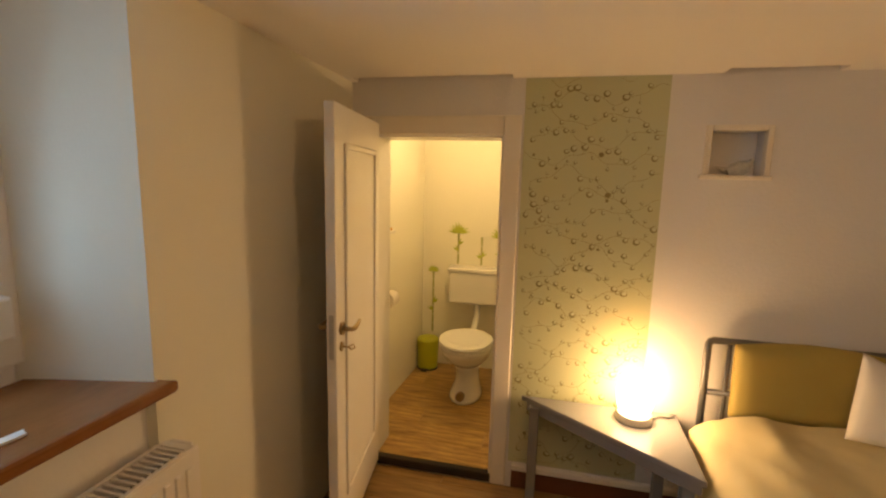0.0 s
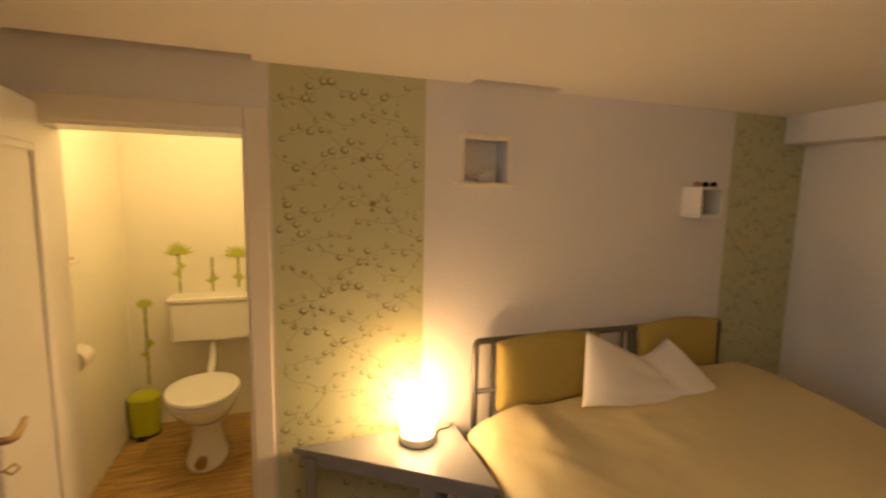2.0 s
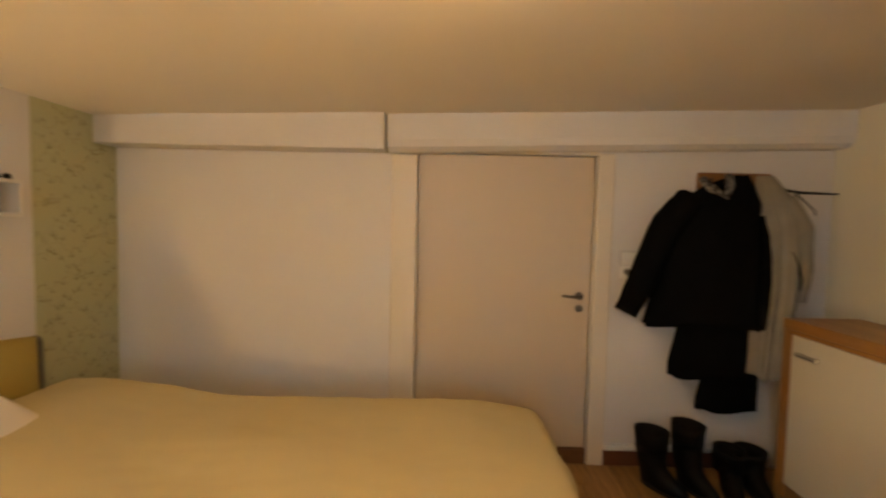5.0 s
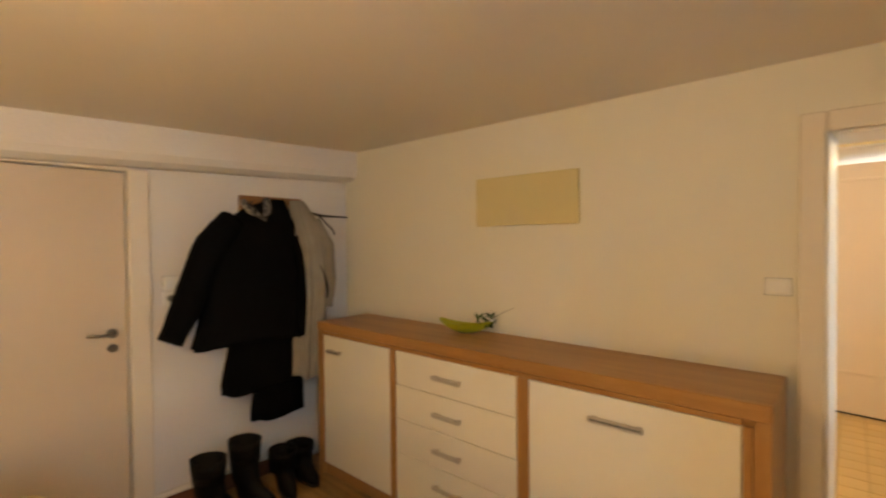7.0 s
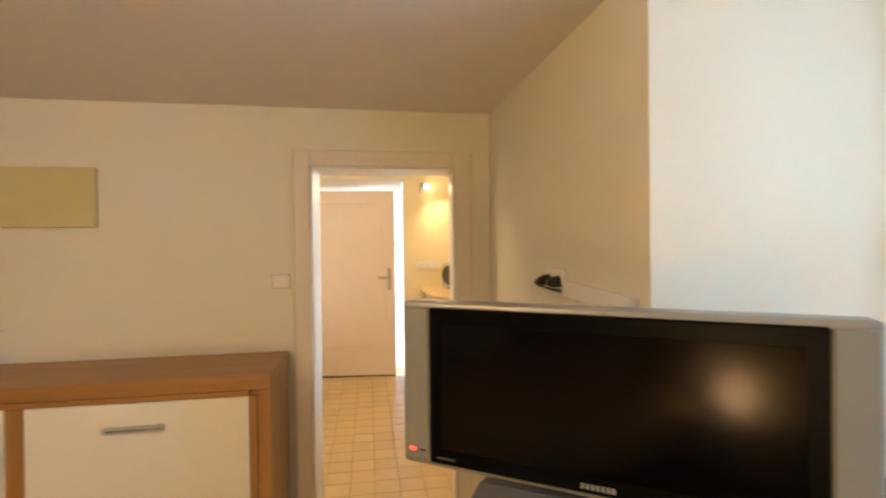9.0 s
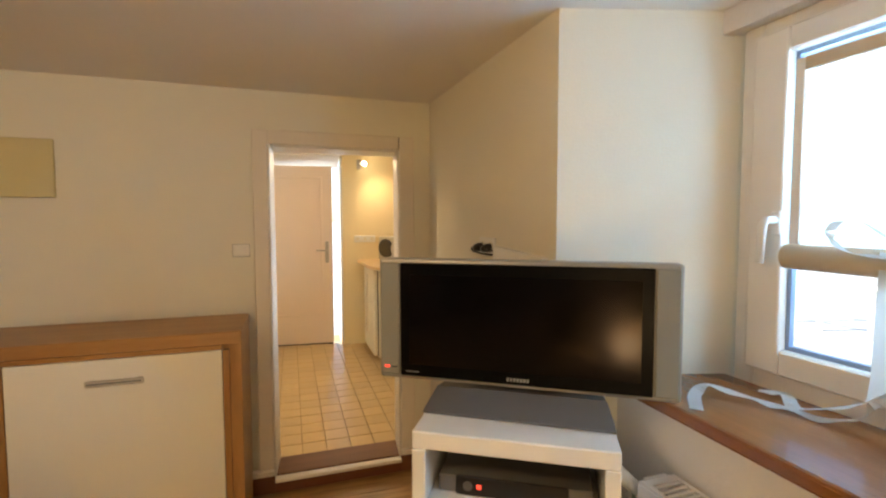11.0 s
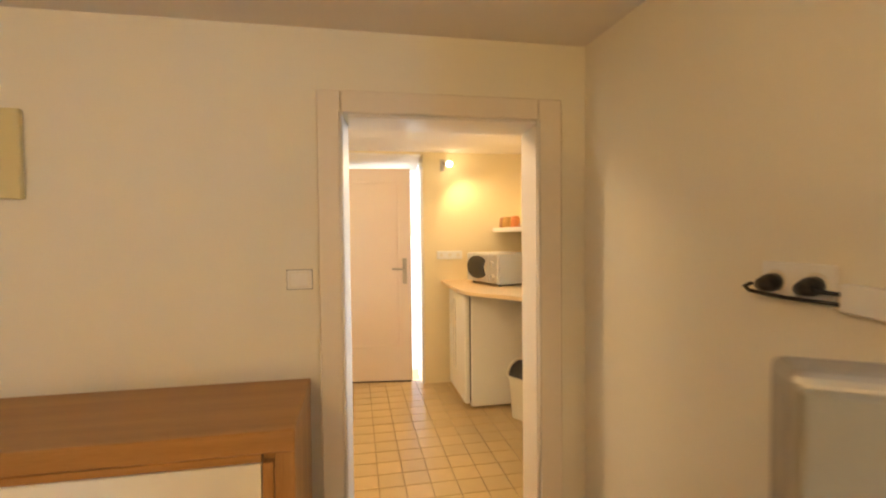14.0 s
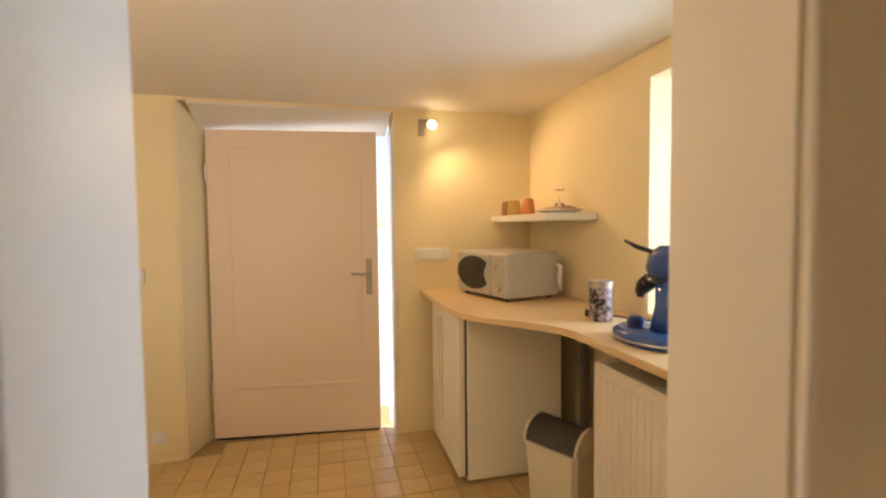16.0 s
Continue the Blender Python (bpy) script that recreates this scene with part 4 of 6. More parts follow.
def cushion(x0, x1, z0, z1):
    """A thick upholstered pad that leans and bows a little at the top."""
    def side(front):
        def place(u, v):
            e = (1 - (2 * u - 1) ** 6) * (1 - (2 * v - 1) ** 6)
            puff = 0.014 + 0.028 * e ** 0.5
            lift = 0.028 * math.sin(math.pi * u) * v
            return Vector((x0 + u * (x1 - x0), 4.375 - (puff if front else -puff * 0.5) - 0.012 * (1 - v), z0 + v * (z1 - z0) + lift))
        return place
    bm = sheet(18, 14, side(True))
    sheet(18, 14, lambda u, v: side(False)(1 - u, v), bm)
    bmesh.ops.remove_doubles(bm, verts=bm.verts, dist=0.0005)
    edge = [e for e in bm.edges if e.is_boundary]
    if edge:
        bmesh.ops.bridge_loops(bm, edges=edge)
    return bm


part("headboard_cushion", cushion(1.745, 2.315, 0.605, 0.935), MUSTARD, b, "mustard yellow padded cushion", smooth=True)
part("headboard_cushion", cushion(2.575, 3.135, 0.605, 0.945), MUSTARD, b, "mustard yellow padded cushion", smooth=True)


def cover(u, v):
    """Top of the bed cover, with its sides hanging down."""
    hang = 0.17
    W, L = BX1 - BX0 + 0.145, 4.31 - BY0 + 0.09
    a, c = u * (W + 2 * hang) - hang, v * (L + hang) - hang
    x, drop_x = min(max(a, 0), W), max(-a, a - W, 0)
    y, drop_y = max(c, 0), max(-c, 0)
    X, Y = BX0 - 0.06 + x, BY0 - 0.09 + y
    z = 0.602 + 0.018 * wobble(X, Y, 0, 1.6) + 0.032 * min(max((X - 2.2) / 0.6, 0), 1) * min(max((Y - 1.95) / 0.3, 0), 1) + 0.006 * wobble(X, Y, 3, 4.5) + 0.004 * wobble(X * 2.2 + Y, Y * 0.8 - X, 9, 7.0)
    head = min(max((Y - 3.45) / 0.70, 0), 1)
    z += (0.035 + 0.03 * min(max((X - 1.9) / 0.9, 0), 1)) * head * head * (3 - 2 * head) * (1 + 0.3 * wobble(X, 0, 7, 2.0))
    z += 0.012 * max(0, 1 - abs((X - 2.0) + 0.6 * (Y - 3.5)) / 0.035) * (Y > 2.9)
    near = max(0, 1 - math.hypot(X - 1.75, Y - 4.1) / 0.85)
    z += 0.009 * near * (1 - 2 * abs(math.sin(12 * (X * 0.9 + Y * 0.35) + 2.2 * wobble(X, Y, 5, 2))) ** 0.7) + 0.010 * near * (0.5 - abs(wobble(X, Y, 11, 9)))
    z -= 0.02 * near
    flank = max(0, 1 - x / 0.26) * min(max((Y - 2.9) / 0.5, 0), 1)
    z += 0.030 * near * max(0, 1 - abs(x - 0.27) / 0.16) - 0.075 * flank * flank
    z += 0.034 * flank * (0.5 - abs(wobble(X * 1.6, Y * 0.8, 14, 6.0))) + 0.012 * near * abs(wobble(X + 0.5 * Y, Y, 21, 5.0))
    for s, r in ((x, 0.085), (W - x, 0.055), (y, 0.07)):
        if s < r:
            z -= r - math.sqrt(max(r * r - (r - s) ** 2, 0))
    fold = 0.010 * math.sin(22 * (X + Y) + 4 * wobble(X, Y, 2, 3))
    if drop_x:
        z -= drop_x
        X += (fold + 0.02 * drop_x / hang) * (1 if a > W else -1)
        if a < 0 and Y > 3.95:
            X += 0.03
    if drop_y:
        z -= drop_y
        Y -= fold + 0.015
    return Vector((X, Y, max(z, 0.30)))


part("bed_cover", sheet(90, 110, cover), DUVET, b, "crumpled yellow cotton bed cover", smooth=True)

# pillow with a dented top edge, leaning on the headboard
def pillow_side(front):
    ridge = ((0.0, 0.975), (0.40, 0.872), (0.66, 0.800), (0.72, 0.802), (0.95, 0.897), (1.0, 0.875))

    def place(u, v):
        for (u0, a), (u1, b2) in zip(ridge, ridge[1:]):
            if u0 <= u <= u1:
                top_z = a + (b2 - a) * (u - u0) / (u1 - u0)
                break
        low_z = 0.650 - 0.030 * u
        x = (2.10 + 0.80 * u) * (1 - v) + (2.185 + 0.535 * u) * v
        e = max(0.0, (1 - (2 * u - 1) ** 4) * (1 - (2 * v - 1) ** 4))
        puff = 0.075 * e ** 0.6 * (1 + 0.25 * wobble(u * 3, v * 3, 1, 1.3))
        crease = 0.02 * math.exp(-((u - 0.69) / 0.06) ** 2) * v
        y = 4.185 + 0.115 * v - 0.13 * u * (1 - v) + ((-puff + crease) if front else puff * 0.4)
        return Vector((x, y, low_z + v * (top_z - low_z) + 0.006 * wobble(u * 4, v * 4, 2, 1.0) * v))
    return place


bm = sheet(40, 28, pillow_side(True))
sheet(40, 28, lambda u, v: pillow_side(False)(1 - u, v), bm)
bmesh.ops.remove_doubles(bm, verts=bm.verts, dist=0.001)
tagged(new("pillow", mesh_of("pillow", bm, PILLOW, True)), "pale cotton pillow with a dented top, leaning on the headboard", "pillow")

# ---- coats and boots ----
rack = thing("coat_rack", (3.80, 0.64, 1.80), "brown wooden hook board with black hooks", "coat rack")
part("board", block(XB - 0.022, XB, 0.40, 0.85, 1.775, 1.885, bevel=0.004), HOOKWOOD, rack)
for y in (0.48, 0.60, 0.72, 0.80):
    part("hook", tube([(XB - 0.02, y, 1.835), (XB - 0.075, y, 1.82), (XB - 0.085, y, 1.845)], 0.006, segs=8), BLACKPLASTIC, rack)


def garment(name, label, spine, material, folds, seed, category="coat", sleeve=None):
    """A hanging coat: oval rings down a list of (z, y centre, half width, half depth), with vertical folds."""
    bm = bmesh.new()
    segs, rings = 56, []
    fine = []
    for (z0, y0, w0, d0), (z1, y1, w1, d1) in zip(spine, spine[1:]):
        for k in range(7):
            s = k / 7
            fine.append((z0 + (z1 - z0) * s, y0 + (y1 - y0) * s, w0 + (w1 - w0) * s, d0 + (d1 - d0) * s))
    fine.append(spine[-1])
    ztop, zbot = fine[0][0], fine[-1][0]
    for z, y, w, d in fine:
        low = (ztop - z) / (ztop - zbot)
        ring = []
        for i in range(segs):
            a = 2 * math.pi * i / segs
            f = 1 + folds * low ** 0.6 * (0.6 * math.sin(7 * a + seed) + 0.4 * math.sin(13 * a + 2 * seed)) + 0.10 * wobble(math.cos(a) * 2, math.sin(a) * 2 + seed, z * 5, 1)
            x = XB - 0.035 - d - d * f * math.cos(a) * 0.95
            ring.append(bm.verts.new((min(x, XB - 0.012), y + w * f * math.sin(a), z + 0.012 * math.sin(3 * a + seed) * low)))
        rings.append(ring)
    for a, b2 in zip(rings, rings[1:]):
        for i in range(segs):
            bm.faces.new((a[i], b2[i], b2[(i + 1) % segs], a[(i + 1) % segs]))
    bm.faces.new(rings[0])
    bm.faces.new(rings[-1][::-1])
    c = thing(name, (XB - 0.1, spine[0][1], spine[-1][0]), label, category)
    part("body", bm, material, c, smooth=True)
    for pts, radii in sleeve or ():
        dense, rad = [], []
        for i in range(len(pts) - 1):
            for k in range(8):
                s = k / 8
                p = Vector(pts[i]).lerp(Vector(pts[i + 1]), s)
                dense.append(p)
                rad.append((radii[i] + (radii[i + 1] - radii[i]) * s) * (1 + 0.09 * wobble(p.x * 9, p.y * 9, p.z * 12, 1.5)))
        dense.append(Vector(pts[-1]))
        rad.append(radii[-1])
        part("sleeve", tube(dense, rad, segs=18), material, c, smooth=True)
    return c


garment("black_jacket", "black padded jacket hanging from the hook board",
        [(1.865, 0.62, 0.05, 0.03), (1.80, 0.70, 0.15, 0.06), (1.70, 0.77, 0.24, 0.085), (1.55, 0.81, 0.28, 0.095), (1.35, 0.82, 0.30, 0.10), (1.15, 0.83, 0.32, 0.10), (0.96, 0.84, 0.345, 0.10)],
        BLACK, 0.07, 1.0, "jacket",
        [([(3.72, 0.94, 1.70), (3.68, 1.09, 1.56), (3.67, 1.17, 1.38), (3.66, 1.24, 1.20), (3.66, 1.32, 1.03)], [0.090, 0.090, 0.085, 0.080, 0.066])])
garment("black_coat", "long black coat hanging under the jacket",
        [(1.80, 0.56, 0.06, 0.03), (1.65, 0.58, 0.17, 0.045), (1.30, 0.60, 0.22, 0.05), (1.0, 0.70, 0.26, 0.055), (0.70, 0.735, 0.265, 0.055), (0.63, 0.735, 0.26, 0.055)],
        BLACK, 0.07, 2.3, "coat",
        [([(3.73, 0.50, 1.62), (3.69, 0.46, 1.35), (3.68, 0.47, 1.10), (3.68, 0.48, 0.93)], [0.055, 0.060, 0.055, 0.046])])
garment("black_trousers", "black cloth hanging lowest on the rack",
        [(1.0, 0.58, 0.12, 0.035), (0.70, 0.62, 0.165, 0.04), (0.42, 0.635, 0.185, 0.045)], BLACK, 0.06, 4.1, "trousers")
garment("grey_coat", "grey linen coat hanging beside the black jacket",
        [(1.865, 0.47, 0.05, 0.035), (1.75, 0.45, 0.095, 0.075), (1.55, 0.405, 0.115, 0.095), (1.25, 0.40, 0.105, 0.10), (0.90, 0.435, 0.095, 0.105), (0.66, 0.445, 0.085, 0.10)],
        GREYCLOTH, 0.34, 3.0, "coat",
        [([(3.72, 0.38, 1.72), (3.66, 0.31, 1.55), (3.66, 0.29, 1.30), (3.67, 0.30, 1.12)], [0.06, 0.062, 0.055, 0.045])])
sc = bmesh.new()
tube([(3.75, 0.70, 1.86), (3.70, 0.72, 1.80), (3.665, 0.77, 1.71), (3.69, 0.83, 1.77), (3.75, 0.86, 1.84)], [0.022, 0.032, 0.034, 0.032, 0.022], sc, segs=14)
tagged(new("scarf", mesh_of("scarf", sc, SCARF, True)), "grey and black patterned scarf over the jacket collar", "scarf")
bl = thing("dark_belt", (3.65, 0.40, 1.2), "narrow black belt hanging over the grey coat", "belt")
part("strap", tube([(3.70, 0.44, 1.62), (3.63, 0.42, 1.50), (3.60, 0.37, 1.38), (3.605, 0.33, 1.25), (3.62, 0.325, 1.19)], [0.008, 0.010, 0.011, 0.010, 0.006], segs=8, flat=0.4), BLACK, bl, smooth=True)
um = thing("umbrella", (3.75, 0.3, 1.75), "black folded umbrella hanging by its strap on the rack", "umbrella")
part("shaft", tube([(3.78, 0.44, 1.80), (3.70, 0.30, 1.765), (3.62, 0.14, 1.755)], [0.007, 0.009, 0.006], segs=8), BLACKPLASTIC, um, smooth=True)
part("strap", tube([(3.70, 0.34, 1.77), (3.67, 0.28, 1.70), (3.66, 0.24, 1.66), (3.66, 0.235, 1.63)], 0.005, segs=6), BLACKPLASTIC, um, smooth=True)


def boot(at, turn, tall, label):
    """A leather boot: lofted shaft and foot, a sole and a heel."""
    bt = thing("boot", at, label, "boot", "boots under the coats", turn=turn)
    rings = [(0.02, 0.075, 0.046, 0.140), (0.05, 0.070, 0.052, 0.145), (0.085, 0.030, 0.055, 0.110), (0.12, 0.0, 0.064, 0.085), (0.16, -0.008, 0.074, 0.084), (0.20, -0.012, 0.072, 0.086), (tall - 0.05, -0.015, 0.086, 0.098), (tall, -0.012, 0.089, 0.102)]
    bm, prev, segs = bmesh.new(), None, 22
    for z, cy, w, d in rings:
        ring = [bm.verts.new((w * math.cos(a), cy + d * math.sin(a) * (1 + 0.09 * wobble(math.cos(a), math.sin(a), z * 9, 2)), z)) for a in (2 * math.pi * k / segs for k in range(segs))]
        if prev:
            for i in range(segs):
                bm.faces.new((prev[i], prev[(i + 1) % segs], ring[(i + 1) % segs], ring[i]))
        else:
            bm.faces.new(ring[::-1])
        prev = ring
    inner = [bm.verts.new((v.co.x * 0.9, (v.co.y + 0.015) * 0.9 - 0.015, v.co.z - 0.004)) for v in prev]
    deep = [bm.verts.new((v.co.x, v.co.y, v.co.z - 0.12)) for v in inner]
    for i in range(segs):
        j = (i + 1) % segs
        bm.faces.new((prev[i], prev[j], inner[j], inner[i]))
        bm.faces.new((inner[i], inner[j], deep[j], deep[i]))
    bm.faces.new(deep)
    part("upper", bm, LEATHER, bt, smooth=True)
    part("sole", turned(lathe([(0, 0), (0.9, 0), (1, 0.006), (1, 0.018), (0, 0.02)], segs=22), Matrix.Translation((0, 0.075, 0)) @ Matrix.Diagonal((0.052, 0.146, 1, 1))), BLACKPLASTIC, bt, "black rubber sole")
    return bt


boot((3.60, 1.14, FZ), 125, 0.335, "black leather boot standing under the coats")
boot((3.60, 0.93, FZ), 110, 0.375, "tall black leather boot standing under the coats")
boot((3.58, 0.70, FZ), 75, 0.24, "short black leather boot under the coats")
boot((3.62, 0.55, FZ), 85, 0.22, "short black leather boot under the coats")

# ---- sideboard ----
sb = thing("sideboard", (2.3, 0.22, FZ), "walnut veneer sideboard with cream doors and drawers", "sideboard")
F = 0.44
part("top", block(1.040, 3.57, 0.008, F + 0.006, 0.985, 1.043, bevel=0.003), BEECH, sb)
part("side", block(1.042, 1.092, 0.008, F, FZ, 0.984, bevel=0.002), BEECH_UP, sb)
part("side", block(3.53, 3.57, 0.008, F, FZ, 0.984, bevel=0.002), BEECH_UP, sb)
part("plinth", block(1.093, 3.529, 0.05, F - 0.03, FZ, 0.095), BEECH, sb)
part("carcass", block(1.093, 3.529, 0.012, F - 0.022, 0.096, 0.983), BEECH, sb)
part("face_rail", block(1.122, 3.50, F - 0.020, F + 0.004, 0.962, 0.9835, bevel=0.002), BEECH, sb)
for x0, x1 in ((1.093, 1.121), (1.932, 1.990), (2.800, 2.845), (3.501, 3.529)):
    part("divider", block(x0, x1, F - 0.020, F + 0.004, 0.097, 0.961, bevel=0.002), BEECH_UP, sb)


for x0, x1, h0, h1 in ((1.124, 1.929, 1.43, 1.645), (2.848, 3.498, 3.30, 3.44)):
    d = part("door", block(x0, x1, F - 0.021, F + 0.002, 0.105, 0.959, bevel=0.002), CREAMFRONT, sb, "cream lacquered door")
    h = part("handle", block(h0, h1, F + 0.020, F + 0.031, 0.852, 0.876, bevel=0.003), BRUSHED, d, "brushed steel bar handle")
    part("handle_groove", block(h0 + 0.008, h1 - 0.008, F + 0.0305, F + 0.0325, 0.861, 0.867), SILVERDARK, d)
    for x in (h0 + 0.01, h1 - 0.03):
        part("handle_foot", block(x, x + 0.02, F + 0.002, F + 0.020, 0.856, 0.872), BRUSHED, d)
for z0, z1, zh in ((0.772, 0.959, 0.865), (0.579, 0.768, 0.67), (0.386, 0.575, 0.479), (0.105, 0.382, 0.287)):
    d = part("drawer", block(1.994, 2.797, F - 0.021, F + 0.002, z0, z1, bevel=0.002), CREAMFRONT, sb, "cream lacquered drawer front")
    part("handle", block(2.310, 2.500, F + 0.020, F + 0.031, zh - 0.012, zh + 0.012, bevel=0.003), BRUSHED, d, "brushed steel bar handle")
    for x in (2.320, 2.470):
        part("handle_foot", block(x, x + 0.02, F + 0.002, F + 0.020, zh - 0.008, zh + 0.008), BRUSHED, d)

# green boat-shaped dish with a flower
dish = thing("leaf_dish", (2.53, 0.16, 1.043), "green boat-shaped leaf dish with a dried flower", "bowl")


def hull(u, v):
    w = 0.052 * math.sin(math.pi * min(max(u * 0.96 + 0.02, 0), 1)) ** 0.8
    a = math.pi * (v - 0.5)
    return Vector((2.68 - u * 0.31, 0.19 - 0.10 * u + w * math.sin(a), 1.047 + 0.052 - 0.052 * math.cos(a) * math.sin(math.pi * (0.05 + 0.9 * u)) ** 0.5 + 0.03 * (2 * u - 1) ** 2))


bm = sheet(24, 12, hull)
bmesh.ops.solidify(bm, geom=bm.faces[:], thickness=0.005)
part("bowl", bm, GREEN, dish, smooth=True)
part("stalk", tube([(2.45, 0.12, 1.07), (2.40, 0.10, 1.10), (2.37, 0.09, 1.13)], [0.008, 0.007, 0.004], segs=8), DECAL, dish, smooth=True)
rng = random.Random(11)
bm = bmesh.new()
for i in range(34):
    c = Vector((2.41 + rng.uniform(-0.055, 0.055), 0.10 + rng.uniform(-0.025, 0.025), 1.125 + rng.uniform(-0.035, 0.045)))
    m = Matrix.Translation(c) @ Euler((rng.uniform(0, 6), rng.uniform(0, 6), rng.uniform(0, 6))).to_matrix().to_4x4()
    bm.faces.new([bm.verts.new(m @ Vector(p)) for p in ((-0.018, 0, 0), (0, -0.010, 0.003), (0.018, 0, 0), (0, 0.010, 0.003))])
part("leaves", bm, LEAF, dish, "dark green leaves")
part("blossom", lathe([(0, 0), (0.010, 0.002), (0.016, 0.012), (0.010, 0.020), (0, 0.022)], (2.375, 0.09, 1.12), 12), RIBBON, dish, "white blossom", smooth=True)
part("twig", tube([(2.40, 0.10, 1.12), (2.33, 0.06, 1.17), (2.27, 0.03, 1.20)], 0.0015, segs=5), GREYCLOTH, dish)

p = thing("wall_panel", (2.21, 0.0, 1.66), "plain khaki canvas panel hanging on the wall", "picture")
part("canvas", block(1.888, 2.532, 0.004, 0.026, 1.662, 1.94, bevel=0.003), PANEL, p)

# ---- television and its cabinet ----
TVT = 146.2
tv = thing("television", (0.232, 1.618, 1.020), "silver flat television with side speakers, switched off", "television", turn=TVT)
HW = 0.407
z0, z1 = 0.064, 0.416
part("housing", block(-HW, HW, 0.0, 0.055, z0, z1, bevel=0.009, seg=3), SILVER, tv, smooth=False)
part("back_shell", block(-0.28, 0.28, 0.058, 0.115, z0 + 0.04, z1 - 0.04, bevel=0.02, seg=2), SILVERDARK, tv)
part("bezel", block(-HW + 0.068, HW - 0.068, -0.008, 0.004, z0 + 0.012, z1 - 0.012, bevel=0.003), mat("black_screen_surround", (0.0015, 0.0015, 0.0017), 0.3, vary=0.1, scale=8, fine=90, bump=0.0, spec=0.07), tv, "black screen surround")
zc = (z0 + z1) / 2
part("screen", turned(block(-HW + 0.098, HW - 0.098, -0.004, 0.004, z0 + 0.05 - zc, z1 - 0.045 - zc), Matrix.Translation((0, -0.0095, zc)) @ pose(0, 0, 0, -1.6)), SCREEN, tv, "dark matt screen")
for s in (-1, 1):
    sp = part("speaker_grille", block(min(s * (HW - 0.006), s * (HW - 0.066)), max(s * (HW - 0.006), s * (HW - 0.066)), -0.006, 0.002, z0 + 0.012, z1 - 0.012, bevel=0.004), GRILLE, tv, "fine silver speaker mesh")
part("status_light", block(-HW + 0.020, -HW + 0.034, -0.009, -0.005, z0 + 0.033, z0 + 0.039), LED, tv, "glowing red light")
part("status_mark", block(-HW + 0.042, -HW + 0.058, -0.008, -0.005, z0 + 0.034, z0 + 0.038), BLACKPLASTIC, tv)
bm = bmesh.new()
for i in range(7):
    box(bm, -0.030 + i * 0.009, -0.024 + i * 0.009, -0.0095, -0.007, z0 + 0.022, z0 + 0.032)
part("maker_mark", bm, SILVER, tv, "illegible silver letters")
part("model_mark", block(-HW + 0.085, -HW + 0.125, -0.0092, -0.007, z0 + 0.024, z0 + 0.028), SILVERDARK, tv)
bm = prism([(-0.250, -0.075), (0.250, -0.075), (0.222, 0.13), (-0.222, 0.13)], 0.0, 0.010, bevel=0.003)
for v in bm.verts:
    if v.co.z > 0.008:
        v.co.z += 0.042
        v.co.y = max(v.co.y, 0.004)
        v.co.x *= 0.93
part("foot", bm, SILVERDARK, tv, "grey wedge foot")
part("neck", block(-0.13, 0.13, 0.045, 0.095, 0.05, z0 + 0.10, bevel=0.005), SILVERDARK, tv)

cb = thing("television_cabinet", (0.245, 1.635, FZ), "white open television cabinet", "cabinet", turn=148.5)
CW, CD, CH = 0.248, 0.352, 1.020 - FZ
yf, yb = -0.155, -0.155 + CD
part("top", block(-CW, CW, yf, yb, CH - 0.045, CH, bevel=0.003), PLASTIC, cb)
for s in (-1, 1):
    part("side", block(min(s * CW, s * (CW - 0.035)), max(s * CW, s * (CW - 0.035)), yf, yb, 0.0, CH - 0.046, bevel=0.002), PLASTIC, cb)
part("back", block(-CW + 0.036, CW - 0.036, yb - 0.012, yb, 0.0, CH - 0.046), BINGREY, cb)
for z in (CH - 0.203, 0.40, 0.06):
    part("shelf", block(-CW + 0.036, CW - 0.036, yf + 0.006, yb - 0.013, z, z + 0.022, bevel=0.002), PLASTIC, cb)
bx = thing("receiver_box", (0.245, 1.635, FZ + CH - 0.181), "flat black and silver receiver with a red light", "receiver", turn=148.5)
part("body", block(-0.193, 0.193, yf + 0.06, yf + 0.30, 0.0, 0.046, bevel=0.003), SILVERDARK, bx)
part("front_panel", block(-0.146, 0.136, yf + 0.054, yf + 0.062, -0.0, 0.050, bevel=0.002), BLACKPLASTIC, bx, "glossy black front")
part("status_light", block(-0.092, -0.080, yf + 0.051, yf + 0.055, 0.022, 0.031), LED, bx, "glowing red light")
part("dial", tube([(-0.115, yf + 0.056, 0.026), (-0.115, yf + 0.050, 0.026)], 0.012, segs=16), SILVERDARK, bx)

# socket, plugs and cable duct on the wall behind the television
s = thing("wall_socket", (0.0, 0.86, 1.42), "white double wall socket with two black plugs", "socket")
part("plate", block(0.0, 0.010, 0.775, 0.935, 1.385, 1.462, bevel=0.003), PLASTIC, s)
for y in (0.812, 0.900):
    part("socket_ring", tube([(0.008, y, 1.423), (0.013, y, 1.423)], 0.023, segs=20), BINWHITE, s)
    part("plug", tube([(0.012, y, 1.420), (0.030, y, 1.418), (0.046, y, 1.415), (0.052, y + 0.022, 1.413)], [0.019, 0.019, 0.014, 0.007], segs=14), BLACKPLASTIC, s, "black plug", smooth=True)
part("cable", tube([(0.050, 0.79, 1.416), (0.046, 0.768, 1.408), (0.040, 0.775, 1.398), (0.030, 0.85, 1.392), (0.022, 0.95, 1.392)], 0.0042, segs=8), BLACKPLASTIC, s, "black cable", smooth=True)
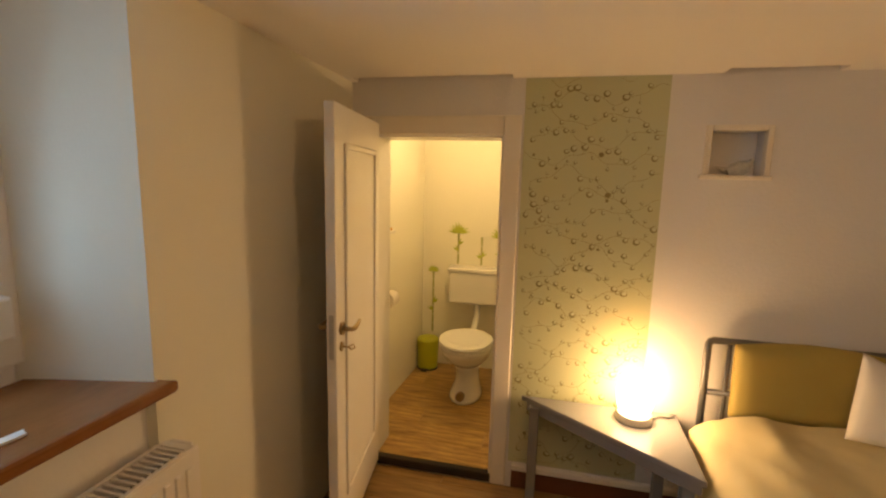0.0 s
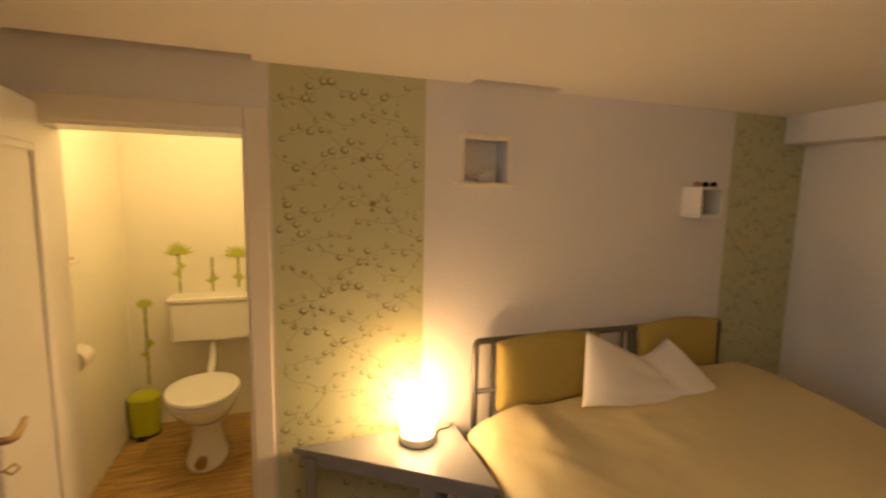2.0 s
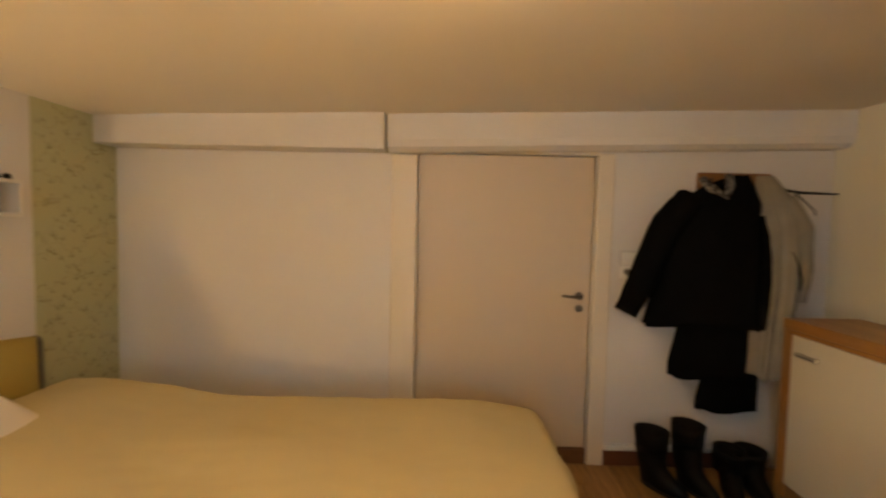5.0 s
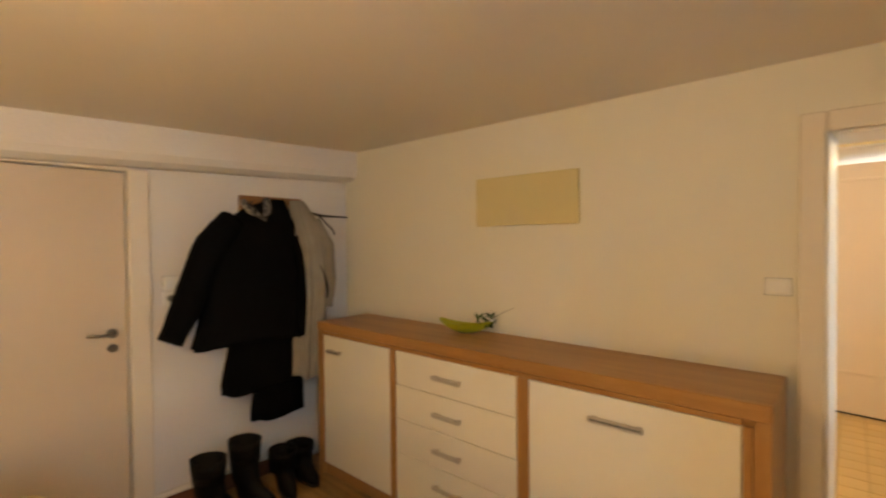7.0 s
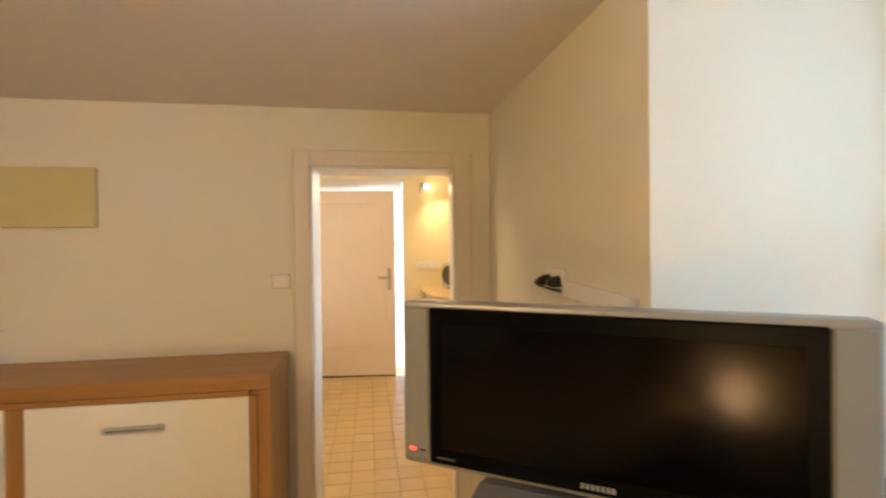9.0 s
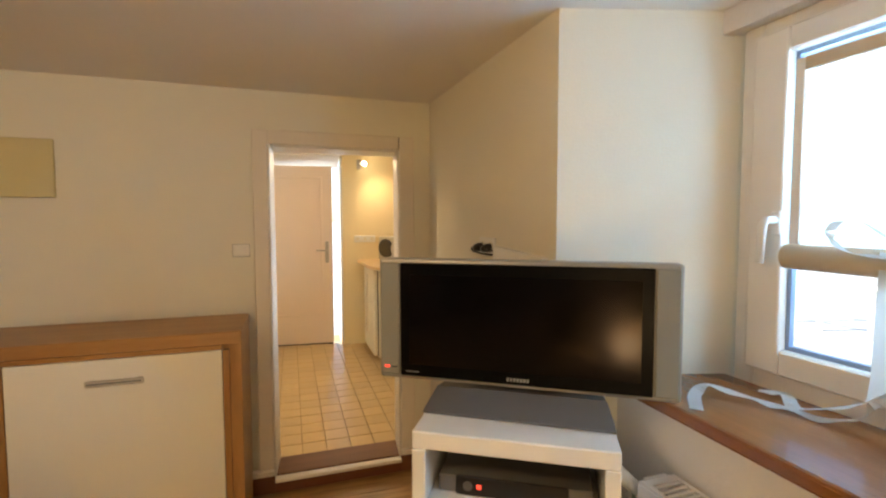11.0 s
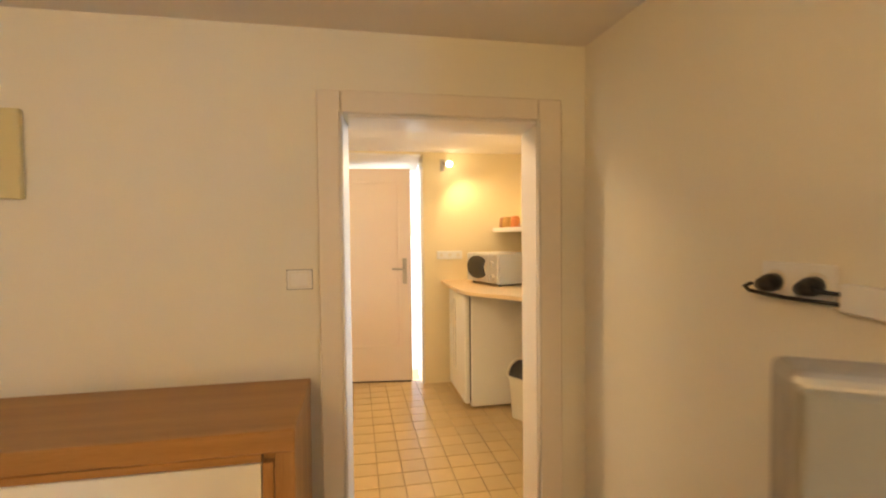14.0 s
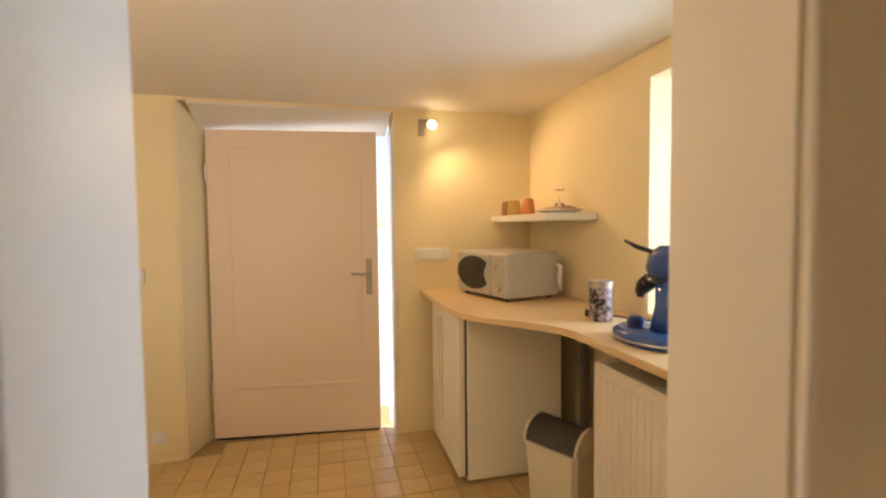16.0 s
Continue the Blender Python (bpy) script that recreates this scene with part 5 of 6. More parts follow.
part("cable", tube([(0.050, 0.915, 1.414), (0.034, 0.94, 1.412), (0.022, 0.955, 1.410)], 0.0042, segs=8), BLACKPLASTIC, s, smooth=True)
duct = thing("cable_duct", (0.0, 1.15, 1.38), "white plastic cable duct along the wall", "cable duct")
shift(s, 0.0, 0.035, 0.012)
shift(duct, 0.0, 0.035, 0.012)
part("cover", turned(block(0.0, 0.026, 0.0, 0.395, -0.026, 0.026, bevel=0.003), Matrix.Translation((0.0, 0.953, 1.404)) @ pose(0, 0, 0, -3.0)), PLASTIC, duct)

# ceiling lamp of the living room
cl = thing("ceiling_lamp", (1.67, 2.42, ceil_z(2.42)), "round white glass ceiling lamp", "lamp")
part("base", lathe([(0.0, 0.0), (0.13, 0.0), (0.13, -0.025), (0.12, -0.03), (0.0, -0.03)][::-1], (1.67, 2.42, ceil_z(2.42)), 32), WHITE, cl)
g = part("shade", lathe([(0.118, -0.03), (0.125, -0.05), (0.11, -0.085), (0.07, -0.11), (0.0, -0.12)][::-1], (1.67, 2.42, ceil_z(2.42)), 32), BULBGLASS, cl, "glowing glass bowl", smooth=True)
g.visible_shadow = False


# ---- toilet room ----
w = thing("toilet", (0.335, 5.3, TF), "white ceramic toilet with a closed lid and low cistern", "toilet")
shift(w, 0.010, 0.075)


def oval(cx, cy, rx, ry_front, ry_back, z, n=32):
    out = []
    for k in range(n):
        a = 2 * math.pi * k / n
        out.append(Vector((cx + rx * math.cos(a), cy + (ry_back if math.sin(a) > 0 else ry_front) * math.sin(a), z)))
    return out


def loft(rings, cap=True):
    bm = bmesh.new()
    vs = [[bm.verts.new(p) for p in r] for r in rings]
    n = len(vs[0])
    for a, b2 in zip(vs, vs[1:]):
        for i in range(n):
            bm.faces.new((a[i], a[(i + 1) % n], b2[(i + 1) % n], b2[i]))
    if cap:
        bm.faces.new(vs[0][::-1])
        bm.faces.new(vs[-1])
    return bm


TX = 0.355
part("pedestal", loft([oval(TX, 5.28, 0.118, 0.19, 0.20, TF), oval(TX, 5.28, 0.115, 0.185, 0.20, TF + 0.02), oval(TX, 5.32, 0.085, 0.12, 0.18, TF + 0.10), oval(TX, 5.33, 0.085, 0.11, 0.17, TF + 0.19), oval(TX, 5.30, 0.12, 0.15, 0.19, TF + 0.25)]), CERAMIC, w, smooth=True)
part("bowl", loft([oval(TX, 5.30, 0.11, 0.14, 0.18, TF + 0.24), oval(TX, 5.27, 0.155, 0.20, 0.21, TF + 0.30), oval(TX, 5.24, 0.178, 0.235, 0.22, TF + 0.36), oval(TX, 5.23, 0.185, 0.245, 0.22, TF + 0.395), oval(TX, 5.23, 0.180, 0.240, 0.215, TF + 0.40)]), CERAMIC, w, smooth=True)
part("seat", loft([oval(TX, 5.23, 0.186, 0.248, 0.20, TF + 0.405), oval(TX, 5.23, 0.190, 0.252, 0.205, TF + 0.412), oval(TX, 5.23, 0.188, 0.250, 0.205, TF + 0.422)]), PLASTIC, w, "white plastic seat", smooth=False)
part("lid", loft([oval(TX, 5.23, 0.188, 0.250, 0.205, TF + 0.427), oval(TX, 5.23, 0.193, 0.256, 0.21, TF + 0.434), oval(TX, 5.23, 0.190, 0.250, 0.205, TF + 0.448), oval(TX, 5.23, 0.150, 0.205, 0.16, TF + 0.457)]), PLASTIC, w, "white plastic lid", smooth=False)
part("outlet_cap", tube([(TX - 0.01, 5.13, TF + 0.05), (TX - 0.01, 5.085, TF + 0.055)], 0.030, segs=18), BRASS, w, "brown fixing cap")
c = part("cistern", block(0.125, 0.60, 5.635, 5.785, 0.640, 0.905, bevel=0.018, seg=3), CERAMIC, w, "white plastic cistern")
part("cistern_lid", block(0.115, 0.610, 5.622, 5.785, 0.902, 0.930, bevel=0.006, seg=2), CERAMIC, c)
part("flush_pipe", tube([(TX, 5.70, 0.65), (TX, 5.70, 0.54), (TX, 5.62, 0.48), (TX, 5.47, 0.45)], 0.024, segs=14), PLASTIC, w, "white flush pipe", smooth=True)
for s in (-1, 1):
    part("seat_hinge", tube([(TX + s * 0.07 - 0.02, 5.44, TF + 0.43), (TX + s * 0.07 + 0.02, 5.44, TF + 0.43)], 0.010, segs=10), STEEL, w)

g = thing("pedal_bin", (-0.015, 5.53, TF), "lime green pedal bin beside the toilet", "bin")
shift(g, -0.020, 0.215)
part("body", lathe([(0, 0.012), (0.082, 0.012), (0.084, 0.02), (0.090, 0.225), (0.086, 0.23), (0, 0.23)], (-0.015, 5.53, TF), 32), GREEN, g, smooth=False)
part("lid", lathe([(0, 0.231), (0.092, 0.231), (0.093, 0.245), (0.080, 0.262), (0.04, 0.272), (0, 0.274)], (-0.015, 5.53, TF), 32), GREEN, g, smooth=False)
part("base_ring", lathe([(0, 0), (0.086, 0), (0.086, 0.012), (0, 0.012)], (-0.015, 5.53, TF), 28), BLACKPLASTIC, g)
part("pedal", block(-0.04, 0.01, 5.405, 5.46, TF + 0.006, TF + 0.018, bevel=0.003), BLACKPLASTIC, g)


def bamboo(x, z0, z1, crown, y=5.8555, seed=1):
    """A flat wall sticker: a jointed stalk, side leaves and a fan of leaves on top."""
    rng = random.Random(seed)
    st = thing("wall_sticker", (x, y, z0), "green bamboo wall sticker", "sticker", "bamboo stickers in the toilet")
    n = max(2, int((z1 - z0) / 0.07))
    for i in range(n):
        a, b2 = z0 + (z1 - z0) * i / n, z0 + (z1 - z0) * (i + 0.93) / n
        part("stalk_joint", block(x - 0.008, x + 0.008, y, y + 0.002, a, b2), STALK, st)

    def blade(bm, px, pz, ang, length, width):
        c, s = math.cos(ang), math.sin(ang)
        pts = [(0, 0), (0.4 * length, width), (length, 0), (0.4 * length, -width)]
        proud = y - 0.001 - 0.00025 * len(bm.faces)
        bm.faces.new([bm.verts.new((px + a * c - b2 * s, proud, pz + a * s + b2 * c)) for a, b2 in pts])
    bm = bmesh.new()
    if crown:
        for k in range(9):
            blade(bm, x, z1 - 0.01, math.radians(10 + 20 * k), crown * rng.uniform(0.85, 1.05), 0.011)
    for k in range(max(2, n // 2)):
        z = z0 + (z1 - z0) * rng.uniform(0.1, 0.6)
        s = rng.choice((0, 1))
        for q in (0, 1):
            blade(bm, x, z, math.radians(35 + 30 * q) if s else math.radians(145 - 30 * q), 0.06, 0.008)
    part("leaves", bm, DECAL, st)


bamboo(0.178, 0.94, 1.205, 0.095, seed=2)
bamboo(0.372, 0.94, 1.175, 0.0, seed=3)
bamboo(0.530, 0.96, 1.18, 0.095, seed=4)
bamboo(-0.028, 0.34, 0.875, 0.055, seed=6)
sh = thing("toilet_shelf", (-0.10, 5.0, 1.22), "narrow white wall ledge with a bar of soap", "shelf")
part("board", block(-0.165, -0.085, 4.70, 5.05, 1.275, 1.293, bevel=0.003), WHITE, sh)
soap = lathe([(0, 0), (0.020, 0), (0.026, 0.008), (0.020, 0.017), (0, 0.019)], (-0.115, 4.99, 1.293), 16)
tagged(new("soap", mesh_of("soap", soap, AMBER, True)), "small amber bar of soap on the ledge", "soap")
rl = thing("toilet_paper", (-0.09, 4.95, 0.80), "white toilet paper roll on a wall holder", "toilet paper")
shift(rl, 0.0, 0.06, 0.025)
part("roll", tube([(-0.115, 4.90, 0.80), (-0.115, 5.01, 0.80)], 0.052, segs=26), PILLOW, rl, smooth=False)
part("holder", tube([(-0.165, 4.885, 0.80), (-0.115, 4.885, 0.80), (-0.115, 5.025, 0.80)], 0.006, segs=8), STEEL, rl)
tl = thing("toilet_ceiling_lamp", (0.42, 5.15, 2.2), "round glass ceiling lamp in the toilet", "lamp")
part("base", lathe([(0, -0.02), (0.09, -0.02), (0.09, 0.0), (0, 0.0)], (0.42, 5.15, 2.2), 24), WHITE, tl)
q = part("shade", lathe([(0, -0.10), (0.05, -0.09), (0.08, -0.06), (0.085, -0.02)], (0.42, 5.15, 2.2), 24), BULBGLASS, tl, "glowing glass bowl", smooth=True)
q.visible_shadow = False

# ---- kitchen ----
f = thing("refrigerator", (-0.35, -2.33, KF), "small white undercounter refrigerator", "refrigerator")
shift(f, 0.030, -0.008)
part("body", block(-0.635, -0.068, -2.63, -1.99, KF + 0.022, 1.045, bevel=0.006), FRIDGE, f)
part("door_seal", block(-0.069, -0.057, -2.62, -2.000, KF + 0.05, 1.03), DARK, f, "dark door seal")
d = part("door", block(-0.058, -0.015, -2.63, -1.99, KF + 0.05, 1.04, bevel=0.012, seg=3), FRIDGE, f)
# raised strip added as the upright glare line of the recessed door grip
part("glare_strip", block(-0.016, 0.004, -2.365, -2.335, 0.33, 0.97, bevel=0.006, seg=2), CERAMIC, d, "glossy white strip standing in for glare on the grip")
part("top_strip", block(-0.0405, -0.034, -2.62, -2.045, 0.985, 1.03, bevel=0.003), MICRO, d, "grey control strip")
for y in (-2.58, -2.08):
    part("foot", lathe([(0, 0), (0.018, 0), (0.018, 0.021), (0, 0.021)], (-0.12, y, KF), 14), BLACKPLASTIC, f)
    part("foot", lathe([(0, 0), (0.018, 0), (0.018, 0.021), (0, 0.021)], (-0.62, y, KF), 14), BLACKPLASTIC, f)

outline = [(-0.745, -0.25), (-0.745, -2.74), (0.075, -2.74), (0.075, -2.05), (0.065, -1.90), (0.040, -1.79), (-0.015, -1.69), (-0.155, -1.53), (-0.235, -1.43), (-0.270, -1.36), (-0.280, -1.28), (-0.280, -0.25)]
ct = thing("worktop", (-0.4, -1.6, 1.07), "pale beech worktop with a curved front edge", "worktop")
part("board", prism(outline, 1.070, 1.10, bevel=0.004), COUNTER, ct)
part("support_post", block(-0.72, -0.68, -1.93, -1.89, KF, 1.069), BINGREY, ct)
part("support_post", block(-0.72, -0.68, -0.33, -0.29, KF, 1.069), BINGREY, ct)
part("wall_batten", block(-0.748, -0.72, -1.88, -0.35, 1.03, 1.069), THRESH, ct)

radiator("kitchen_radiator", "white ribbed panel radiator under the worktop", -0.48, -0.35, -1.26, -0.32, 0.25, 0.985, 24, 0.003)

mw = thing("microwave_oven", (-0.210, -2.283, 1.10), "silver microwave oven with a rounded dark door window", "microwave", turn=15)
mw.scale = (1.0, 1.1, 1.0)
ORIGIN[mw.name] = Vector((-0.228, -2.2475, 1.10))

part("body", block(-0.62, -0.245, -2.49, -2.005, 1.115, 1.375, bevel=0.010, seg=2), MICRO, mw)
front = part("door", block(-0.246, -0.226, -2.485, -2.150, 1.120, 1.370, bevel=0.008, seg=2), MICRO, mw)
win = bmesh.new()
arc = [(-2.312 + 0.168 * math.cos(a), 1.248 + 0.103 * math.sin(a)) for a in (0.66 + (2 * math.pi - 1.32) * i / 32 for i in range(33))]
arc += [(-2.200, 1.222), (-2.208, 1.248), (-2.200, 1.274)]
rim = [[win.verts.new((x, y, z)) for y, z in arc] for x in (-0.228, -0.222)]
win.faces.new(rim[0][::-1])
win.faces.new(rim[1])
for i in range(len(arc)):
    k = (i + 1) % len(arc)
    win.faces.new((rim[0][i], rim[0][k], rim[1][k], rim[1][i]))
bmesh.ops.recalc_face_normals(win, faces=win.faces)
part("door_window", win, OVENGLASS, front, "dark rounded window with a notched edge")
pn = part("control_panel", block(-0.246, -0.228, -2.146, -2.010, 1.120, 1.370, bevel=0.006), MICRO, mw)
for z in (1.285, 1.175):
    part("dial", tube([(-0.228, -2.078, z), (-0.208, -2.078, z)], [0.026, 0.023], segs=22), MICRO, pn)
    part("dial_mark", block(-0.2085, -0.2065, -2.080, -2.076, z, z + 0.02), BINGREY, pn)
for x in (-0.58, -0.28):
    for y in (-2.45, -2.05):
        part("foot", lathe([(0, 0), (0.014, 0), (0.014, 0.016), (0, 0.016)], (x, y, 1.10), 12), BLACKPLASTIC, mw)
part("cable", tube([(-0.60, -2.003, 1.30), (-0.60, -1.975, 1.29), (-0.585, -1.972, 1.22), (-0.595, -1.975, 1.15), (-0.61, -1.99, 1.17), (-0.60, -1.975, 1.26)], 0.011, segs=10), PLASTIC, mw, "coiled white cable", smooth=True)

s = thing("wall_shelf", (-0.6, -2.3, 1.55), "thick white floating shelf in the kitchen corner", "shelf")
part("board", block(-0.748, -0.45, -2.742, -1.865, 1.560, 1.600, bevel=0.003), WHITE, s)
cup = [(0.036, 0.0), (0.038, 0.003), (0.035, 0.060), (0.030, 0.092), (0.022, 0.100), (0, 0.101), (0, 0.094), (0.020, 0.093), (0.027, 0.086), (0.032, 0.058), (0.034, 0.002), (0.036, 0.0)]
for y, wider, m, lab in ((-2.625, 0.95, HOOKWOOD, "dark brown cup upside down on the wall shelf"), (-2.49, 1.25, AMBER, "wide amber cup upside down on the wall shelf"), (-2.27, 1.15, ORANGE, "orange cup upside down on the wall shelf")):
    bm = lathe([(a * wider, h) for a, h in cup], (-0.52, y, 1.600), 28)
    tagged(new("cup", mesh_of("cup", bm, m, True)), lab, "cup", "cups on the wall shelf")
for y in (-2.13,):
    wg = lathe([(0.034, 0.0), (0.037, 0.03), (0.024, 0.063), (0.005, 0.072), (0.004, 0.135), (0.006, 0.138), (0.032, 0.142), (0.032, 0.145), (0.0, 0.146), (0.0, 0.074), (0.022, 0.062), (0.0355, 0.03), (0.0328, 0.0), (0.034, 0.0)], (-0.66, y, 1.600), 24)
    tagged(new("wine_glass", mesh_of("wine_glass", wg, GLASS, True)), "clear wine glass standing upside down on the shelf", "glass", "glasses on the wall shelf")
pl = lathe([(0, 0.0), (0.070, 0.0), (0.092, 0.006), (0.130, 0.016), (0.131, 0.019), (0.090, 0.010), (0, 0.008)], (-0.585, -2.000, 1.600), 32)
plate = tagged(new("plate", mesh_of("plate", pl, CERAMIC, True)), "white plate on the wall shelf", "plate")
cl2 = sheet(14, 10, lambda u, v: Vector((-0.66 + 0.16 * u, -2.09 + 0.19 * v, 1.622 + 0.018 * math.sin(math.pi * u) + 0.008 * wobble(u * 5, v * 5, 0, 1.2))))
bmesh.ops.solidify(cl2, geom=cl2.faces[:], thickness=0.012)
tagged(new("folded_cloth", mesh_of("folded_cloth", cl2, PINK, True)), "pink and white folded cloth on the plate", "cloth")

jar = thing("coffee_tin", (-0.468, -1.336, 1.10), "tall patterned coffee tin with a steel lid", "tin")
shift(jar, -0.042, -0.125)
part("tin", lathe([(0, 0), (0.050, 0), (0.052, 0.004), (0.052, 0.150), (0, 0.150)], (-0.468, -1.336, 1.10), 32), mat("printed_tin", (0.34, 0.28, 0.30), 0.3, 0.2, vary=0.3, scale=34, fine=70, bump=0.0, second=(0.010, 0.006, 0.012), harsh=0.2), jar)
part("lid", lathe([(0, 0.151), (0.054, 0.151), (0.054, 0.180), (0.050, 0.184), (0, 0.184)], (-0.468, -1.336, 1.10), 32), STEEL, jar, "steel lid")
pg = thing("loose_plug", (-0.47, -1.43, 1.10), "black plug lying on the worktop", "plug")
shift(pg, -0.04, -0.12)
part("plug_body", tube([(-0.45, -1.44, 1.118), (-0.475, -1.425, 1.118), (-0.51, -1.40, 1.116)], [0.018, 0.017, 0.006], segs=12), BLACKPLASTIC, pg, smooth=True)
part("cable", tube([(-0.51, -1.40, 1.114), (-0.60, -1.33, 1.106), (-0.68, -1.20, 1.105), (-0.70, -1.10, 1.105)], 0.004, segs=6), BLACKPLASTIC, pg)

cm = thing("coffee_machine", (-0.45, -1.05, 1.10), "blue pad coffee machine on the worktop", "coffee machine")
shift(cm, -0.03, -0.06)
ORIGIN[cm.name] = Vector((-0.45, -0.97, 1.10)) + Vector((0.0, -0.05, 0))
part("base", loft([[Vector((-0.43 + 0.110 * math.cos(a), -0.97 + 0.155 * math.sin(a), 1.10 + z)) * 1 + Vector((k * 0.12 * math.cos(a), k * 0.12 * math.sin(a), 0)) for a in (2 * math.pi * i / 36 for i in range(36))] for z, k in ((0, 0), (0.012, 0.06), (0.035, 0.05), (0.048, -0.1))]), BLUE, cm, smooth=True)
part("base_rim", tube([(-0.43 + 0.116 * math.cos(a), -0.97 + 0.161 * math.sin(a), 1.117) for a in (2 * math.pi * i / 36 for i in range(37))], 0.004, segs=6), STEEL, cm, "chrome rim")
part("column", loft([oval(-0.46, -0.93, 0.055, 0.06, 0.06, 1.14, 24), oval(-0.475, -0.92, 0.052, 0.058, 0.058, 1.24, 24), oval(-0.49, -0.92, 0.06, 0.075, 0.06, 1.33, 24)]), BLUE, cm, smooth=True)
part("head", loft([oval(-0.50, -0.95, 0.070, 0.085, 0.10, 1.325, 24), oval(-0.50, -0.95, 0.082, 0.10, 0.11, 1.37, 24), oval(-0.50, -0.94, 0.080, 0.095, 0.11, 1.42, 24), oval(-0.50, -0.93, 0.055, 0.06, 0.09, 1.455, 24)]), BLUE, cm, "blue rounded brewing head", smooth=True)
part("collar", lathe([(0.0, 0), (0.080, 0), (0.086, 0.008), (0.080, 0.016), (0, 0.016)], (-0.50, -0.955, 1.322), 28), BLACKPLASTIC, cm)
part("spout", tube([(-0.46, -1.01, 1.325), (-0.45, -1.035, 1.30), (-0.445, -1.05, 1.275), (-0.44, -1.045, 1.255)], [0.03, 0.032, 0.022, 0.012], segs=14), BLACKPLASTIC, cm, "black spout", smooth=True)
part("lid_lever", tube([(-0.50, -0.93, 1.445), (-0.47, -1.02, 1.430), (-0.45, -1.08, 1.445), (-0.43, -1.13, 1.47)], [0.012, 0.010, 0.009, 0.006], segs=10), BLACKPLASTIC, cm, "black lever", smooth=True)
part("drip_knob", lathe([(0, 0), (0.032, 0), (0.032, 0.03), (0.02, 0.04), (0, 0.04)], (-0.41, -1.03, 1.147), 20), mat("dark_blue_plastic", (0.02, 0.03, 0.14), 0.3, vary=0.05, bump=0), cm, smooth=False)

bn = thing("swing_bin", (-0.455, -1.715, KF), "off-white swing bin with a grey lid", "bin", turn=118)


def ring8(hx, hy, z):
    return [Vector((sx * hx, sy * hy, z)) for sx, sy in ((-1, -0.8), (-0.85, -1), (0.85, -1), (1, -0.8), (1, 0.8), (0.85, 1), (-0.85, 1), (-1, 0.8))]


part("body", loft([ring8(0.135, 0.100, 0.0), ring8(0.139, 0.103, 0.01), ring8(0.154, 0.120, 0.30), ring8(0.161, 0.127, 0.305), ring8(0.161, 0.127, 0.328)]), BINWHITE, bn)
for sx in (-1, 1):
    arc = [Vector((sx * 0.158, 0.120 * math.cos(a), 0.328 + 0.112 * math.sin(a))) for a in (math.pi * i / 16 for i in range(17))]
    hood = bmesh.new()
    lo = [hood.verts.new(p) for p in arc]
    hi = [hood.verts.new(p + Vector((-sx * 0.016, 0, 0))) for p in arc]
    hood.faces.new(lo)
    hood.faces.new(hi[::-1])
    for i in range(16):
        hood.faces.new((lo[i], lo[i + 1], hi[i + 1], hi[i]))
    bmesh.ops.recalc_face_normals(hood, faces=hood.faces)
    part("hood_cheek", hood, BINWHITE, bn)
flap = sheet(2, 18, lambda u, v: Vector(((u - 0.5) * 0.284, 0.113 * math.cos(math.pi * v), 0.329 + 0.104 * math.sin(math.pi * v))))
bmesh.ops.solidify(flap, geom=flap.faces[:], thickness=0.004)
part("flap", flap, BINGREY, bn, "dark grey swing flap", smooth=True)

so = thing("socket_strip", (0.0, -2.745, 1.325), "white triple wall socket over the worktop", "socket")
shift(so, -0.015, 0.0, 0.018)
part("plate", block(-0.125, 0.125, -2.745, -2.733, 1.285, 1.365, bevel=0.003), PLASTIC, so)
for x in (-0.083, 0.0, 0.083):
    part("socket_ring", tube([(x, -2.734, 1.325), (x, -2.729, 1.325)], 0.026, segs=20), PLASTIC, so)
    part("socket_well", tube([(x, -2.730, 1.325), (x, -2.7275, 1.325)], 0.019, segs=18), BINWHITE, so)
switch("wall_socket_plate", (1.80, -2.73, 1.25), (0, 1, 0), "white wall socket on the yellow wall")
low = thing("low_socket", (1.72, -2.73, 0.26), "white wall socket near the floor", "socket")
part("plate", block(1.68, 1.76, -2.73, -2.72, 0.22, 0.30, bevel=0.003), PLASTIC, low)

sp = thing("wall_spot", (-0.01, -2.74, 2.23), "small steel wall spotlight, switched on", "lamp")
shift(sp, 0.025, 0.0, -0.018)
part("wall_plate", block(0.005, 0.045, -2.744, -2.725, 2.17, 2.28, bevel=0.004), STEEL, sp)
part("arm", tube([(0.02, -2.726, 2.235), (0.0, -2.69, 2.235)], 0.008), STEEL, sp)
part("head", tube([(0.012, -2.70, 2.250), (-0.02, -2.665, 2.232)], [0.024, 0.032], segs=20), STEEL, sp, smooth=False)
q = part("bulb", lathe([(0, -0.028), (0.018, -0.022), (0.028, 0), (0.018, 0.022), (0, 0.028)], (-0.032, -2.650, 2.226), 20), BULBGLASS, sp, "glowing bulb", smooth=True)
q.visible_shadow = False
kl = thing("kitchen_ceiling_lamp", (1.50, -0.72, 2.33), "round glass ceiling lamp in the kitchen", "lamp")
part("base", lathe([(0, -0.02), (0.09, -0.02), (0.09, 0.0), (0, 0.0)], (1.50, -0.72, 2.33), 24), WHITE, kl)
q = part("shade", lathe([(0, -0.09), (0.05, -0.08), (0.08, -0.055), (0.085, -0.02)], (1.50, -0.72, 2.33), 24), BULBGLASS, kl, "glowing glass bowl", smooth=True)
